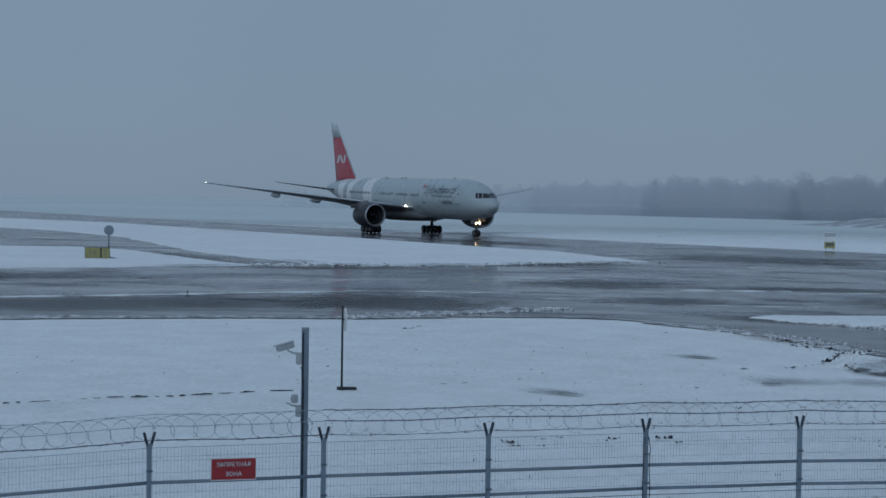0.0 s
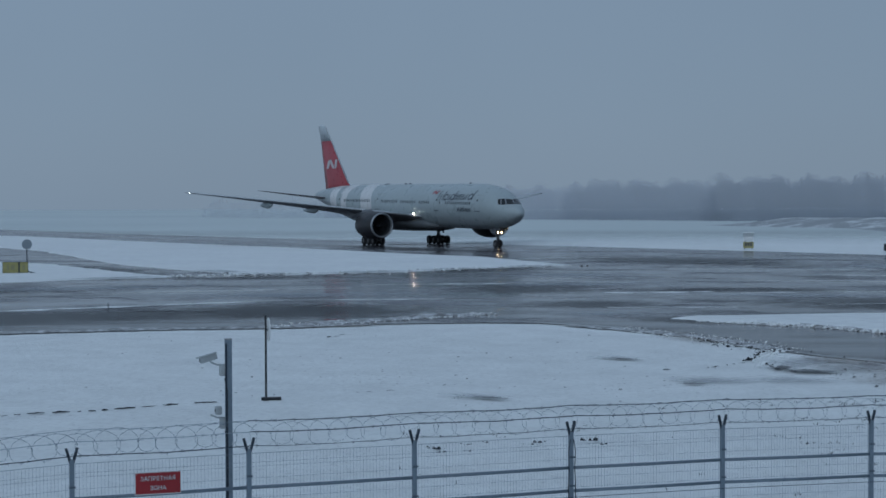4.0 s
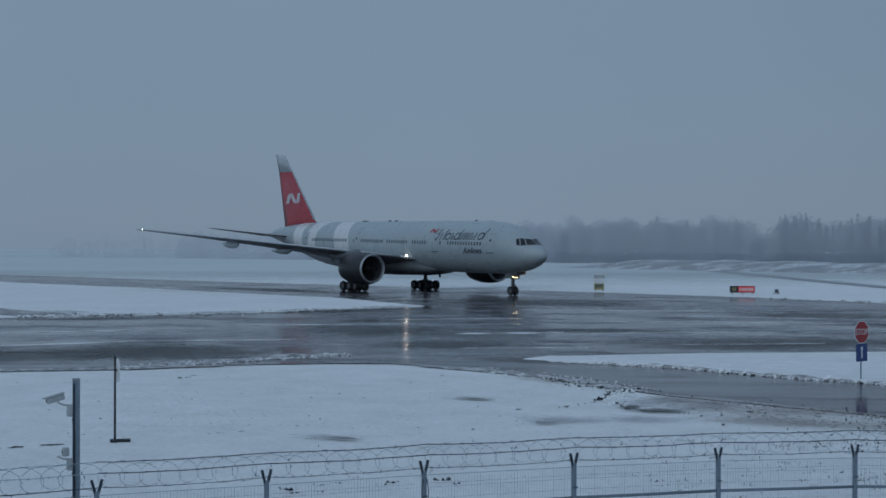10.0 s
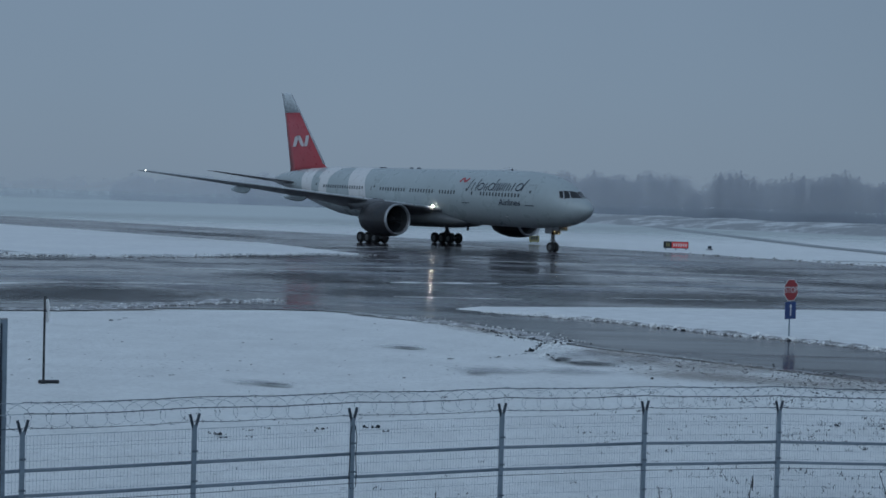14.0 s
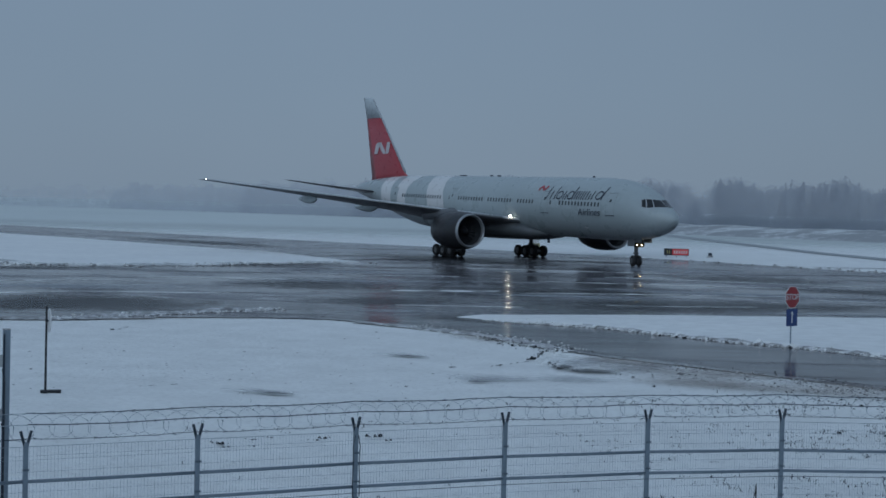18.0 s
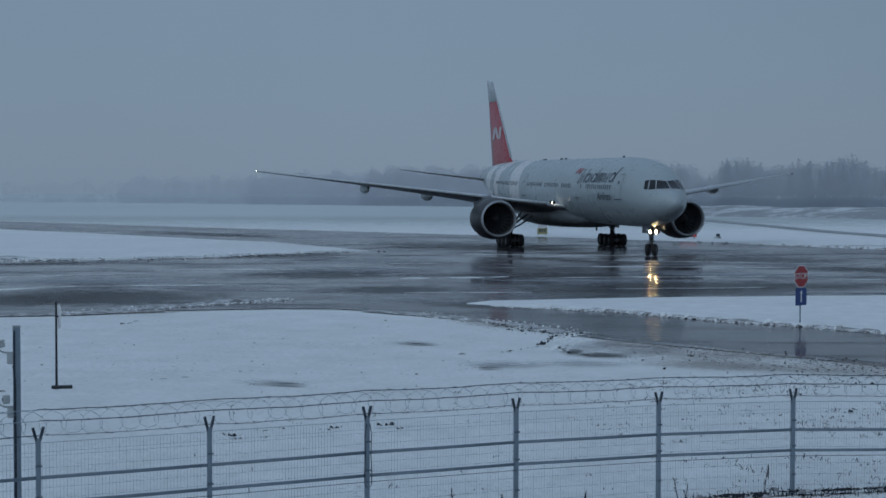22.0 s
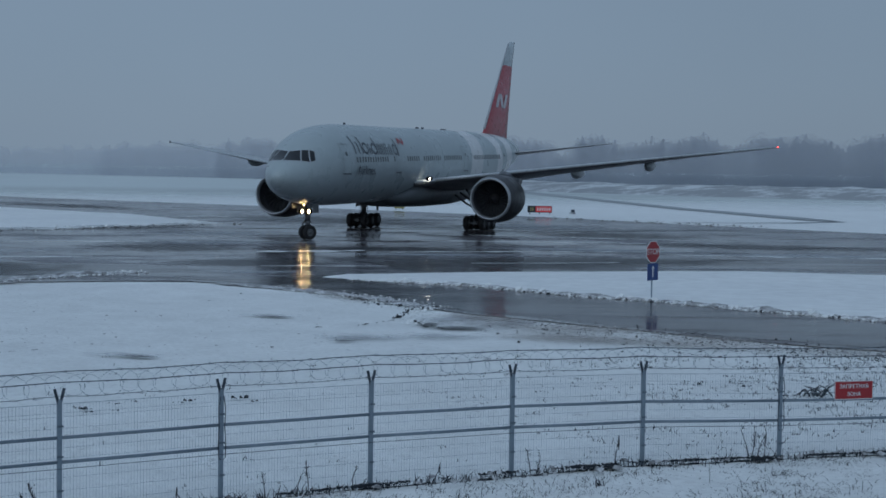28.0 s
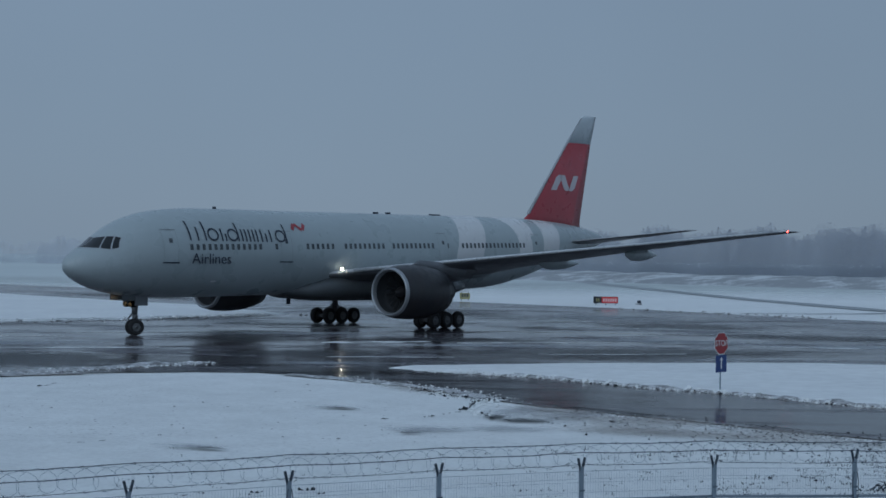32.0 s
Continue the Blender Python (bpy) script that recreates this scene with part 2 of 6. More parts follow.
DARKSTEEL = paint("dark_steel", (0.030, 0.046, 0.068), 0.5, 0.3, 0.4, 3.0)
BLACK = paint("black_paint", (0.015, 0.019, 0.025), 0.5, 0, 0.3, 3.0)
RED = paint("red_sign_enamel", (0.34, 0.018, 0.024), 0.4, 0, 0.25, 3.0)
BLUE = paint("blue_sign_enamel", (0.008, 0.045, 0.19), 0.4, 0, 0.25, 3.0)
WHITE = paint("white_sign_paint", (0.72, 0.73, 0.73), 0.5, 0, 0.2, 3.0)
YELLOW = paint("yellow_sign_paint", (0.40, 0.36, 0.14), 0.5, 0, 0.3, 3.0)
OCHRE = paint("dull_ochre_paint", (0.33, 0.31, 0.17), 0.6, 0, 0.3, 3.0)
# disc grey is lightened to carry the haze in front of it
DISCGREY = paint("hazed_grey_disc", (0.27, 0.32, 0.36), 0.5, 0, 0.3, 2.0)
PLASTIC = paint("weathered_white_plastic", (0.43, 0.46, 0.47), 0.5, 0, 0.25, 4.0)
STRAW = paint("dry_grass", (0.045, 0.049, 0.054), 0.85, 0, 0.45, 2.0)
RIMED = paint("rimed_grey_grass", (0.23, 0.24, 0.255), 0.9, 0, 0.35, 2.0)
STALK = paint("dead_weed_stalk", (0.030, 0.038, 0.048), 0.9, 0, 0.4, 4.0)
HULL = paint("light_grey_aircraft_paint", (0.39, 0.452, 0.466), 0.3, 0, 0.08, 0.12, grain=0.25)
BELLY = paint("dark_belly_paint", (0.11, 0.125, 0.135), 0.4, 0, 0.3, 0.4, grain=0.4)
HULLWHITE = paint("white_aircraft_paint", (0.70, 0.71, 0.71), 0.3, 0, 0.1, 0.2, grain=0.25)
WINGTOP = paint("pale_grey_skin", (0.44, 0.465, 0.49), 0.35, 0, 0.25, 0.5, grain=0.5)
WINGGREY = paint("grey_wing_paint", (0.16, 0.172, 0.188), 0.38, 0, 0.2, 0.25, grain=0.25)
NACELLE = paint("dark_grey_nacelle_paint", (0.024, 0.028, 0.034), 0.4, 0, 0.3, 0.4, dirt_col=(0.030, 0.024, 0.023), grain=0.25)
FINRED = paint("red_fin_paint", (0.43, 0.052, 0.066), 0.32, 0, 0.2, 0.3, grain=0.25)
EMBLEM = paint("dulled_white_emblem_paint", (0.62, 0.575, 0.59), 0.32, 0, 0.15, 0.3, grain=0.25)
FINTIP = paint("pale_fin_tip_paint", (0.56, 0.62, 0.645), 0.3, 0, 0.1, 0.3, grain=0.25)
LIP = paint("bare_metal_lip", (0.40, 0.42, 0.44), 0.35, 0.6, 0.2, 1.0)
SLAT = paint("pale_wet_slat", (0.50, 0.54, 0.57), 0.3, 0.2, 0.2, 0.8)
FANM = paint("dark_titanium", (0.022, 0.025, 0.03), 0.5, 0.2, 0.3, 3.0)
INTAKE = paint("dark_intake_liner", (0.045, 0.05, 0.056), 0.6, 0.1, 0.3, 2.0)
RUBBER = paint("tyre_rubber", (0.024, 0.025, 0.027), 0.75, 0, 0.3, 4.0)
RIMM = paint("wheel_hub_grey", (0.22, 0.23, 0.24), 0.4, 0.4, 0.3, 4.0)
GEARM = paint("landing_gear_grey", (0.16, 0.17, 0.18), 0.4, 0.3, 0.4, 2.0)
NAVY = paint("dark_navy_lettering", (0.02, 0.03, 0.055), 0.4, 0, 0.2, 1.0)
GLASS = paint("dark_cockpit_glass", (0.012, 0.015, 0.018), 0.08, 0, 0.2, 1.0)
CABIN = paint("dark_cabin_window", (0.085, 0.10, 0.11), 0.2, 0, 0.2, 1.0)
LAMP = glow("landing_lamp", (1.0, 0.92, 0.76), 60.0)
TAXI = glow("taxi_lamp", (1.0, 0.74, 0.40), 60.0)
NAVRED = glow("red_navigation_lamp", (1.0, 0.08, 0.06), 8.0)
NAVWHITE = glow("white_navigation_lamp", (0.9, 1.0, 0.95), 5.0)


LITRED = Mat("lit_red_panel").set(Base_Color=(0.42, 0.03, 0.035), Roughness=0.4, Emission_Color=(0.8, 0.07, 0.07), Emission_Strength=0.16)
# near-black for the added lamp hoods, so that they swallow spilled light
HOOD = Mat("added_black_hood").set(Base_Color=(0.004, 0.004, 0.004), Roughness=1.0, Specular_IOR_Level=0.0)


# ---- mesh helpers ----
def mesh(name, verts, faces, mats, smooth=False, parent=None, label="", index=None):
    me = bpy.data.meshes.new(name)
    me.from_pydata([tuple(v) for v in verts], [], faces)
    for mm in mats if isinstance(mats, (list, tuple)) else [mats]:
        me.materials.append(mm)
    if index is not None:
        me.polygons.foreach_set("material_index", index)
    if smooth:
        me.polygons.foreach_set("use_smooth", [True] * len(me.polygons))
    me.update()
    ob = new(name, me)
    if parent:
        ob.parent = parent
    if label:
        tagged(ob, label)
    return ob


def part(name, bm, material, parent, label="", smooth=False):
    me = bpy.data.meshes.new(name)
    bmesh.ops.recalc_face_normals(bm, faces=bm.faces)
    if smooth:
        for f in bm.faces:
            f.smooth = True
    bm.to_mesh(me)
    bm.free()
    for mm in material if isinstance(material, (list, tuple)) else [material]:
        me.materials.append(mm)
    ob = new(name, me)
    ob.parent = parent
    if label:
        tagged(ob, label)
    return ob


def box(bm, x0, x1, y0, y1, z0, z1, bevel=0.0, mat=0):
    r = bmesh.ops.create_cube(bm, size=1)
    for v in r["verts"]:
        v.co = Vector(((x0 + x1) / 2 + v.co.x * (x1 - x0), (y0 + y1) / 2 + v.co.y * (y1 - y0), (z0 + z1) / 2 + v.co.z * (z1 - z0)))
    faces = {f for v in r["verts"] for f in v.link_faces}
    for f in faces:
        f.material_index = mat
    if bevel:
        es = list({e for v in r["verts"] for e in v.link_edges})
        bmesh.ops.bevel(bm, geom=es, offset=bevel, segments=2, affect="EDGES", profile=0.6)
    return bm


def tube(bm, pts, r, seg=8, cap=True, mat=0):
    """A tube of radius r (a number or one for each point) along pts."""
    pts = [Vector(p) for p in pts]
    rings = []
    for i, p in enumerate(pts):
        d = (pts[min(i + 1, len(pts) - 1)] - pts[max(i - 1, 0)]).normalized()
        a = d.cross(Vector((0, 0, 1)) if abs(d.z) < 0.9 else Vector((1, 0, 0))).normalized()
        b = d.cross(a)
        rr = r[i] if isinstance(r, (list, tuple)) else r
        rings.append([bm.verts.new(p + (a * math.cos(2 * math.pi * k / seg) + b * math.sin(2 * math.pi * k / seg)) * rr) for k in range(seg)])
    for u, v in zip(rings, rings[1:]):
        for k in range(seg):
            bm.faces.new((u[k], u[(k + 1) % seg], v[(k + 1) % seg], v[k])).material_index = mat
    if cap:
        bm.faces.new(rings[0][::-1]).material_index = mat
        bm.faces.new(rings[-1]).material_index = mat
    return bm


def lathe(bm, prof, centre, seg=32, axis="x", mat=0):
    """Turn a profile of (along, radius) round an axis through centre."""
    c = Vector(centre)
    rings = []
    for u, r in prof:
        ring = []
        for k in range(seg):
            a = 2 * math.pi * k / seg
            if axis == "x":
                p = c + Vector((u, r * math.cos(a), r * math.sin(a)))
            elif axis == "y":
                p = c + Vector((r * math.cos(a), u, r * math.sin(a)))
            else:
                p = c + Vector((r * math.cos(a), r * math.sin(a), u))
            ring.append(bm.verts.new(p))
        rings.append(ring)
    for a, b in zip(rings, rings[1:]):
        for k in range(seg):
            bm.faces.new((a[k], a[(k + 1) % seg], b[(k + 1) % seg], b[k])).material_index = mat
    return bm


def text_bm(words, size, m):
    """Lettering as a bmesh, placed by m (text lies in its local XY)."""
    cu = bpy.data.curves.new("lettering", "FONT")
    cu.body, cu.size, cu.align_x, cu.align_y, cu.extrude = words, size, "CENTER", "CENTER", 0.004
    ob = bpy.data.objects.new("lettering", cu)
    scene.collection.objects.link(ob)
    dg = bpy.context.evaluated_depsgraph_get()
    me = bpy.data.meshes.new_from_object(ob.evaluated_get(dg))
    bm = bmesh.new()
    bm.from_mesh(me)
    bpy.data.meshes.remove(me)
    bpy.data.objects.remove(ob)
    bpy.data.curves.remove(cu)
    bmesh.ops.transform(bm, matrix=m, verts=bm.verts)
    return bm


def thing(name, m, label, category, group="", kind=""):
    e = new(name)
    e.empty_display_size = 0.3
    e.matrix_world = m
    return tagged(e, label, category, group, kind)


def wob(x, y, f, seed=0.0):
    return noise.noise(Vector((x * f, y * f, seed)))


def fbm(x, y, f, seed=0.0):
    return noise.fractal(Vector((x * f, y * f, seed)), 1.0, 2.0, 4)


# ---- ground ----
def steps(spans):
    """Grid lines from spans of (start, end, step)."""
    out = []
    for a, b, d in spans:
        n = max(1, round((b - a) / d))
        out += [a + (b - a) * i / n for i in range(n)]
    return out + [spans[-1][1]]


def inside(p, poly):
    x, y = p
    hit = False
    for (x0, y0), (x1, y1) in zip(poly, poly[1:] + poly[:1]):
        if (y0 > y) != (y1 > y) and x < x0 + (y - y0) * (x1 - x0) / (y1 - y0):
            hit = not hit
    return hit


def ground_height(x, y):
    fade = max(0.0, min(1.0, (56 - y - 0.25 * abs(x)) / 14)) if y > 0 else 1.0
    return -0.02 + fade * (0.05 * fbm(x, y, 0.12, 3.1) + 0.02 * fbm(x, y, 0.7, 7.7))


def make_ground():
    xs = steps([(-4500, -400, 400), (-400, -60, 20), (-60, -28, 2), (-28, 28, 0.5), (28, 60, 2), (60, 400, 20), (400, 4500, 400)])
    ys = steps([(-600, -40, 60), (-40, 10, 5), (10, 58, 0.5), (58, 90, 2), (90, 500, 20), (500, 4800, 400)])
    verts = [(x, y, ground_height(x, y)) for y in ys for x in xs]
    n = len(xs)
    faces = [(j * n + i, j * n + i + 1, (j + 1) * n + i + 1, (j + 1) * n + i) for j in range(len(ys) - 1) for i in range(n - 1)]
    return tagged(mesh("ground", verts, faces, SNOW, True), "snow-covered airfield ground with dry grass poking through", "ground", kind="structure")


def resample(pts, step, closed=False):
    pts = [Vector(p) for p in pts]
    if closed:
        pts = pts + [pts[0]]
    out = []
    for a, b in zip(pts, pts[1:]):
        n = max(1, int((b - a).length / step))
        out += [a + (b - a) * (i / n) for i in range(n)]
    if not closed:
        out.append(pts[-1])
    return out


def sheet(name, poly, z, material, label, category, rough_edge=0.0, step=3.0, rise=0.0):
    """A flat or slightly raised sheet with an uneven outline; rise gives its rounded edge."""
    pts = resample([(*p, 0) for p in poly], step, True)
    if rough_edge:
        for i, p in enumerate(pts):
            p.x += rough_edge * fbm(p.x, p.y, 0.35, 11.0)
            p.y += rough_edge * fbm(p.x, p.y, 0.35, 29.0)
    bm = bmesh.new()
    rings = []
    area = sum(a.x * b.y - b.x * a.y for a, b in zip(pts, pts[1:] + pts[:1]))
    sign = 1 if area > 0 else -1
    for inset, h in ([(0, 0.0), (0.25, 0.7), (0.7, 1.0)] if rise else [(0, 1.0)]):
        ring = []
        for i, p in enumerate(pts):
            d = (pts[(i + 1) % len(pts)] - pts[i - 1]).normalized()
            nrm = Vector((-d.y, d.x, 0)) * sign
            ring.append(bm.verts.new((p.x + nrm.x * inset, p.y + nrm.y * inset, z + rise * h)))
        rings.append(ring)
    for a, b in zip(rings, rings[1:]):
        for k in range(len(a)):
            bm.faces.new((a[k], a[(k + 1) % len(a)], b[(k + 1) % len(a)], b[k]))
    bm.faces.new(rings[-1])
    bmesh.ops.triangulate(bm, faces=[f for f in bm.faces if len(f.verts) > 4])
    ob = part(name, bm, material, None)
    for p in ob.data.polygons:
        if p.normal.z < 0:
            p.flip()
    return tagged(ob, label, category, kind="structure")


NEAR_EDGE = [(-140, 18), (-60, 52), (-31.3, 64.8), (-22.4, 69.0), (-16.5, 70.8), (-12.8, 72.9), (-8, 74.4), (-5, 74.3), (-2.1, 72.2), (0.5, 69.4), (3.2, 65.5), (4.9, 62)]
ROAD_NEAR = [(5.4, 60.3), (6.6, 58.4), (8.8, 56.2), (11.7, 52.8), (14, 50.1), (17, 47.6), (30, 39), (60, 20)]
FAR_EDGE = [(150, 30), (75, 110), (53, 140), (45, 151), (38.5, 160.5), (29.5, 176.5), (14, 195), (-3, 212), (-43, 252), (-95, 310), (-145, 365), (-225, 465), (-420, 720)]
APRON = NEAR_EDGE + ROAD_NEAR + [(150, -30)] + FAR_EDGE + [(-520, 640), (-400, 200)]
ISLAND_LOW = [(1.0, 77.8), (3.1, 76.0), (5.7, 74.2), (8.2, 72.6), (10.4, 69.9), (12.6, 66.9), (15, 64.9), (17.3, 61.8), (18.9, 59.6), (21.6, 56.8), (40, 42), (80, 14)]
ISLAND_RIGHT = ISLAND_LOW + [(120, 45), (60, 72), (31, 82), (24, 84.2), (18.5, 83.5), (10.7, 82), (6.2, 80.8), (2.4, 79.5)]
ISLAND_LEFT = [(-110, 68), (-52.5, 108.6), (-47.3, 112), (-42.2, 116.4), (-37, 121.2), (-40.4, 125.5), (-50.2, 138.5), (-59.1, 150), (-66, 154.9), (-74, 153), (-130, 138)]
ISLAND_MID = [(-6.7, 148), (-14.3, 139.8), (-20.5, 131.5), (-28.5, 126.5), (-35, 128.5), (-39.2, 133.5), (-50.5, 147.8), (-58.5, 161.5), (-77.1, 195), (-98, 221.8), (-114, 236), (-170, 300),
              (-260, 430), (-240, 440), (-158, 327), (-118, 294), (-71.5, 238), (-48, 211), (-33.3, 191.2), (-25, 180), (-18, 173), (-10, 155)]
TRACK = [(50, 400), (51.5, 317), (53.5, 227), (57, 186), (58.8, 174.5), (61.5, 173.6), (61.5, 187), (57.5, 227), (56, 317), (55.5, 400)]
TRACK_END = [(61.2, 173.9), (54, 168.6), (47, 166.0), (40, 165.8), (40, 165.0), (47, 165.0), (55, 167.2), (61.6, 172.6)]


def lumps(name, pts, count, spread, size, material, label, category, seed=1, flat=0.6, kind="stuff"):
    """Uneven clods scattered along a line, in one mesh."""
    rnd = random.Random(seed)
    line = resample([(*p, 0) for p in pts], 0.5)
    base = [(-1, 0, 0), (0.5, 0.87, 0), (0.5, -0.87, 0), (-0.6, 0.5, 0.7), (0.7, 0.1, 0.75), (-0.3, -0.6, 0.85), (0.1, 0.1, 1.1)]
    bf = [(0, 3, 5), (1, 4, 3), (2, 5, 4), (0, 1, 3), (1, 2, 4), (2, 0, 5), (3, 4, 6), (4, 5, 6), (5, 3, 6)]
    vs, fs = [], []
    for _ in range(count):
        p = rnd.choice(line)
        s = size * (0.35 + 1.0 * rnd.random() ** 2.2)
        cx, cy = p.x + rnd.gauss(0, spread), p.y + rnd.gauss(0, spread)
        a = rnd.uniform(0, 6.28)
        o = len(vs)
        for bx, by, bz in base:
            k = 1 + rnd.uniform(-0.35, 0.35)
            vs.append((cx + s * k * (bx * math.cos(a) - by * math.sin(a)), cy + s * k * (bx * math.sin(a) + by * math.cos(a)), 0.02 + s * k * bz * flat))
        fs += [tuple(o + i for i in f) for f in bf]
    return tagged(mesh(name, vs, fs, material), label, category, kind=kind)


def furrow(pts, width, label, seed, gap=0.35):
    """A broken line of thin dark slivers of earth, each a low ragged ridge that follows the line."""
    rnd = random.Random(seed)
    line = resample([(*p, 0) for p in pts], 0.09)
    vs, fs = [], []
    i = 0
    while i < len(line) - 3:
        n = min(rnd.choice((2, 2, 3, 3, 4, 6, 8)), len(line) - 1 - i)
        wide = width * rnd.uniform(0.3, 1.35)
        for k in range(n):
            p, q = line[i + k], line[i + k + 1]
            d = (q - p).normalized()
            side = Vector((-d.y, d.x, 0))
            w = wide * math.sin(math.pi * (k + 0.5) / n) ** 0.6 * rnd.uniform(0.6, 1.2)
            at = p + side * rnd.gauss(0, 0.03)
            o = len(vs)
            for j, h in ((-1, 0.0), (0, 0.6), (1, 0.0)):
                g = at + side * w * j
                vs.append((g.x, g.y, max(0.0, ground_height(g.x, g.y)) + 0.012 + h * w))
            if k:
                fs += [(o - 3, o, o + 1, o - 2), (o - 2, o + 1, o + 2, o - 1)]
        i += n + (rnd.choice((1, 2, 4, 8)) if rnd.random() < gap * 2 else 1)
    return tagged(mesh("earth_furrow", vs, fs, EARTH), label, "earth clods", kind="stuff")


def windrow(name, pts, height, width, label, seed=3):
    """A ploughed ridge of snow: a lumpy strip along a line."""
    line = resample([(*p, 0) for p in pts], 0.35)
    vs, fs = [], []
    k = 7
    for i, p in enumerate(line):
        d = (line[min(i + 1, len(line) - 1)] - line[max(i - 1, 0)]).normalized()
        nrm = Vector((-d.y, d.x, 0))
        end = min(1.0, min(i, len(line) - 1 - i) / 8)
        for j in range(k):
            u = j / (k - 1) * 2 - 1
            w = width * (0.8 + 0.5 * wob(p.x, p.y, 0.8, seed))
            q = p + nrm * (u * w + 0.15 * wob(p.x, p.y, 1.5, seed + j))
            h = height * (1 - u * u) * end * max(0.1, 0.8 + 1.3 * fbm(q.x, q.y, 0.9, seed)) * (1 if 0 < j < k - 1 else 0)
            vs.append((q.x, q.y, 0.028 + h))
    for i in range(len(line) - 1):
        for j in range(k - 1):
            fs.append((i * k + j, i * k + j + 1, (i + 1) * k + j + 1, (i + 1) * k + j))
    return tagged(mesh(name, vs, fs, DIRTY, True), label, "snow ridge", kind="stuff")


def smear(x, y, rx, ry, ang, z, material, label, category, group, name="bare_patch"):
    """A thin soft-edged patch lying on the ground; its disc is scaled to rx by ry."""
    ring = [(math.cos(2 * math.pi * k / 40), math.sin(2 * math.pi * k / 40), 0) for k in range(40)]
    ob = mesh(name, [(0, 0, 0)] + ring, [(0, 1 + k, 1 + (k + 1) % 40) for k in range(40)], material)
    ob.matrix_world = pose(x, y, z, 0, 0, ang) @ Matrix.Diagonal((rx, ry, 1, 1))
    return tagged(ob, label, category, group, "structure")


make_ground()
sheet("taxiway", APRON, 0.02, ASPHALT, "wet dark asphalt taxiway junction streaked with slush", "taxiway", 0.25, 2.0)
sheet("asphalt_lane_west", [(-64, 51.5), (-31.3, 65.8), (-16.5, 71.9), (-10.5, 78.5), (-5, 82), (-6, 86), (-16.4, 88.3), (-26.1, 81.3), (-36.6, 75.8), (-80, 58)], 0.0245, ASPHALT_DARK, "darker wet asphalt lane beside the snow", "taxiway", 0.7, 1.0)
sheet("asphalt_lane_east", [(6, 82.5), (12, 83.5), (24, 86.5), (45, 83), (90, 66), (95, 84), (50, 99), (30, 98), (14, 96), (4, 91)], 0.0245, ASPHALT_DARK, "darker wet asphalt lane beside the snow verge", "taxiway", 0.9, 1.0)
sheet("asphalt_road", [(-6, 76.5), (-2, 73.5), (1, 70.3), (3.8, 66.2), (5.4, 62.4), (6.6, 59.6), (9, 57.2), (12.1, 53.6), (14.4, 50.9), (17.6, 48.2), (31, 39.5), (60, 21), (78, 13), (39.5, 41), (21, 56.3), (16.8, 61.3), (14.5, 64.3), (12, 66.4), (9.8, 69.4), (7.7, 72.1), (2.7, 75.5), (0, 77.6)], 0.0245, ASPHALT_DARK, "wet dark asphalt service road", "road", 0.15, 1.0)
sheet("snow_island_east", ISLAND_RIGHT, 0.024, SNOW2, "flat snow-covered verge between the road and the taxiway", "snow verge", 0.3, 1.0, 0.08)
sheet("snow_island_west", ISLAND_LEFT, 0.024, SNOW2, "snow-covered grass island beside the taxiway", "snow verge", 0.5, 2.0, 0.08)
sheet("snow_island_middle", ISLAND_MID, 0.024, SNOW2, "long snow-covered wedge between two taxiways", "snow verge", 0.6, 2.0, 0.08)
sheet("service_track", TRACK, 0.045, WHEELTRACK, "narrow dark wet service track through snow", "road", 0.3, 4.0)


sheet("service_track_end", TRACK_END, 0.02, WHEELTRACK, "thin dark tyre track bending through snow", "road", 0.1, 2.0)


def far_bank():
    line = resample([(22, 470, 0), (45, 415, 0), (70, 375, 0), (100, 335, 0), (140, 305, 0), (230, 270, 0)], 2.0)
    vs, fs = [], []
    k = 11
    for i, p in enumerate(line):
        d = (line[min(i + 1, len(line) - 1)] - line[max(i - 1, 0)]).normalized()
        nrm = Vector((-d.y, d.x, 0))
        end = min(1.0, i / 15)
        for j in range(k):
            u = j / (k - 1)
            q = p + nrm * (u * 26 - 8)
            h = 2.7 * math.sin(min(u * 1.6, 1.0) * math.pi / 2) * (1 if u < 0.75 else (1 - u) * 4) * end * (0.85 + 0.16 * fbm(q.x, q.y, 0.05, 5)) + 0.18 * fbm(q.x, q.y, 0.4, 2) * end
            vs.append((q.x, q.y, max(-0.05, h) if 0 < j < k - 1 else -0.05))
    for i in range(len(line) - 1):
        for j in range(k - 1):
            fs.append((i * k + j, (i + 1) * k + j, (i + 1) * k + j + 1, i * k + j + 1))
    return tagged(mesh("earth_bank", vs, fs, BANK, True), "low snowy earth bank with bare dark streaks", "bank", kind="structure")


def bank_mat():
    m = Mat("snowy_bank")
    f = m.ramp(m.noise(0.16, 6, 0.72, (0.7, 1, 2.5)), [(0.40, 0.0), (0.52, 0.9)])
    c = m.mix(f, (0.66, 0.69, 0.70), (0.30, 0.315, 0.33))
    m.bump(m.noise(1.2, 5, 0.6), 0.5, 0.2)
    return m.set(Base_Color=c, Roughness=0.85)


BANK = bank_mat()
far_bank()


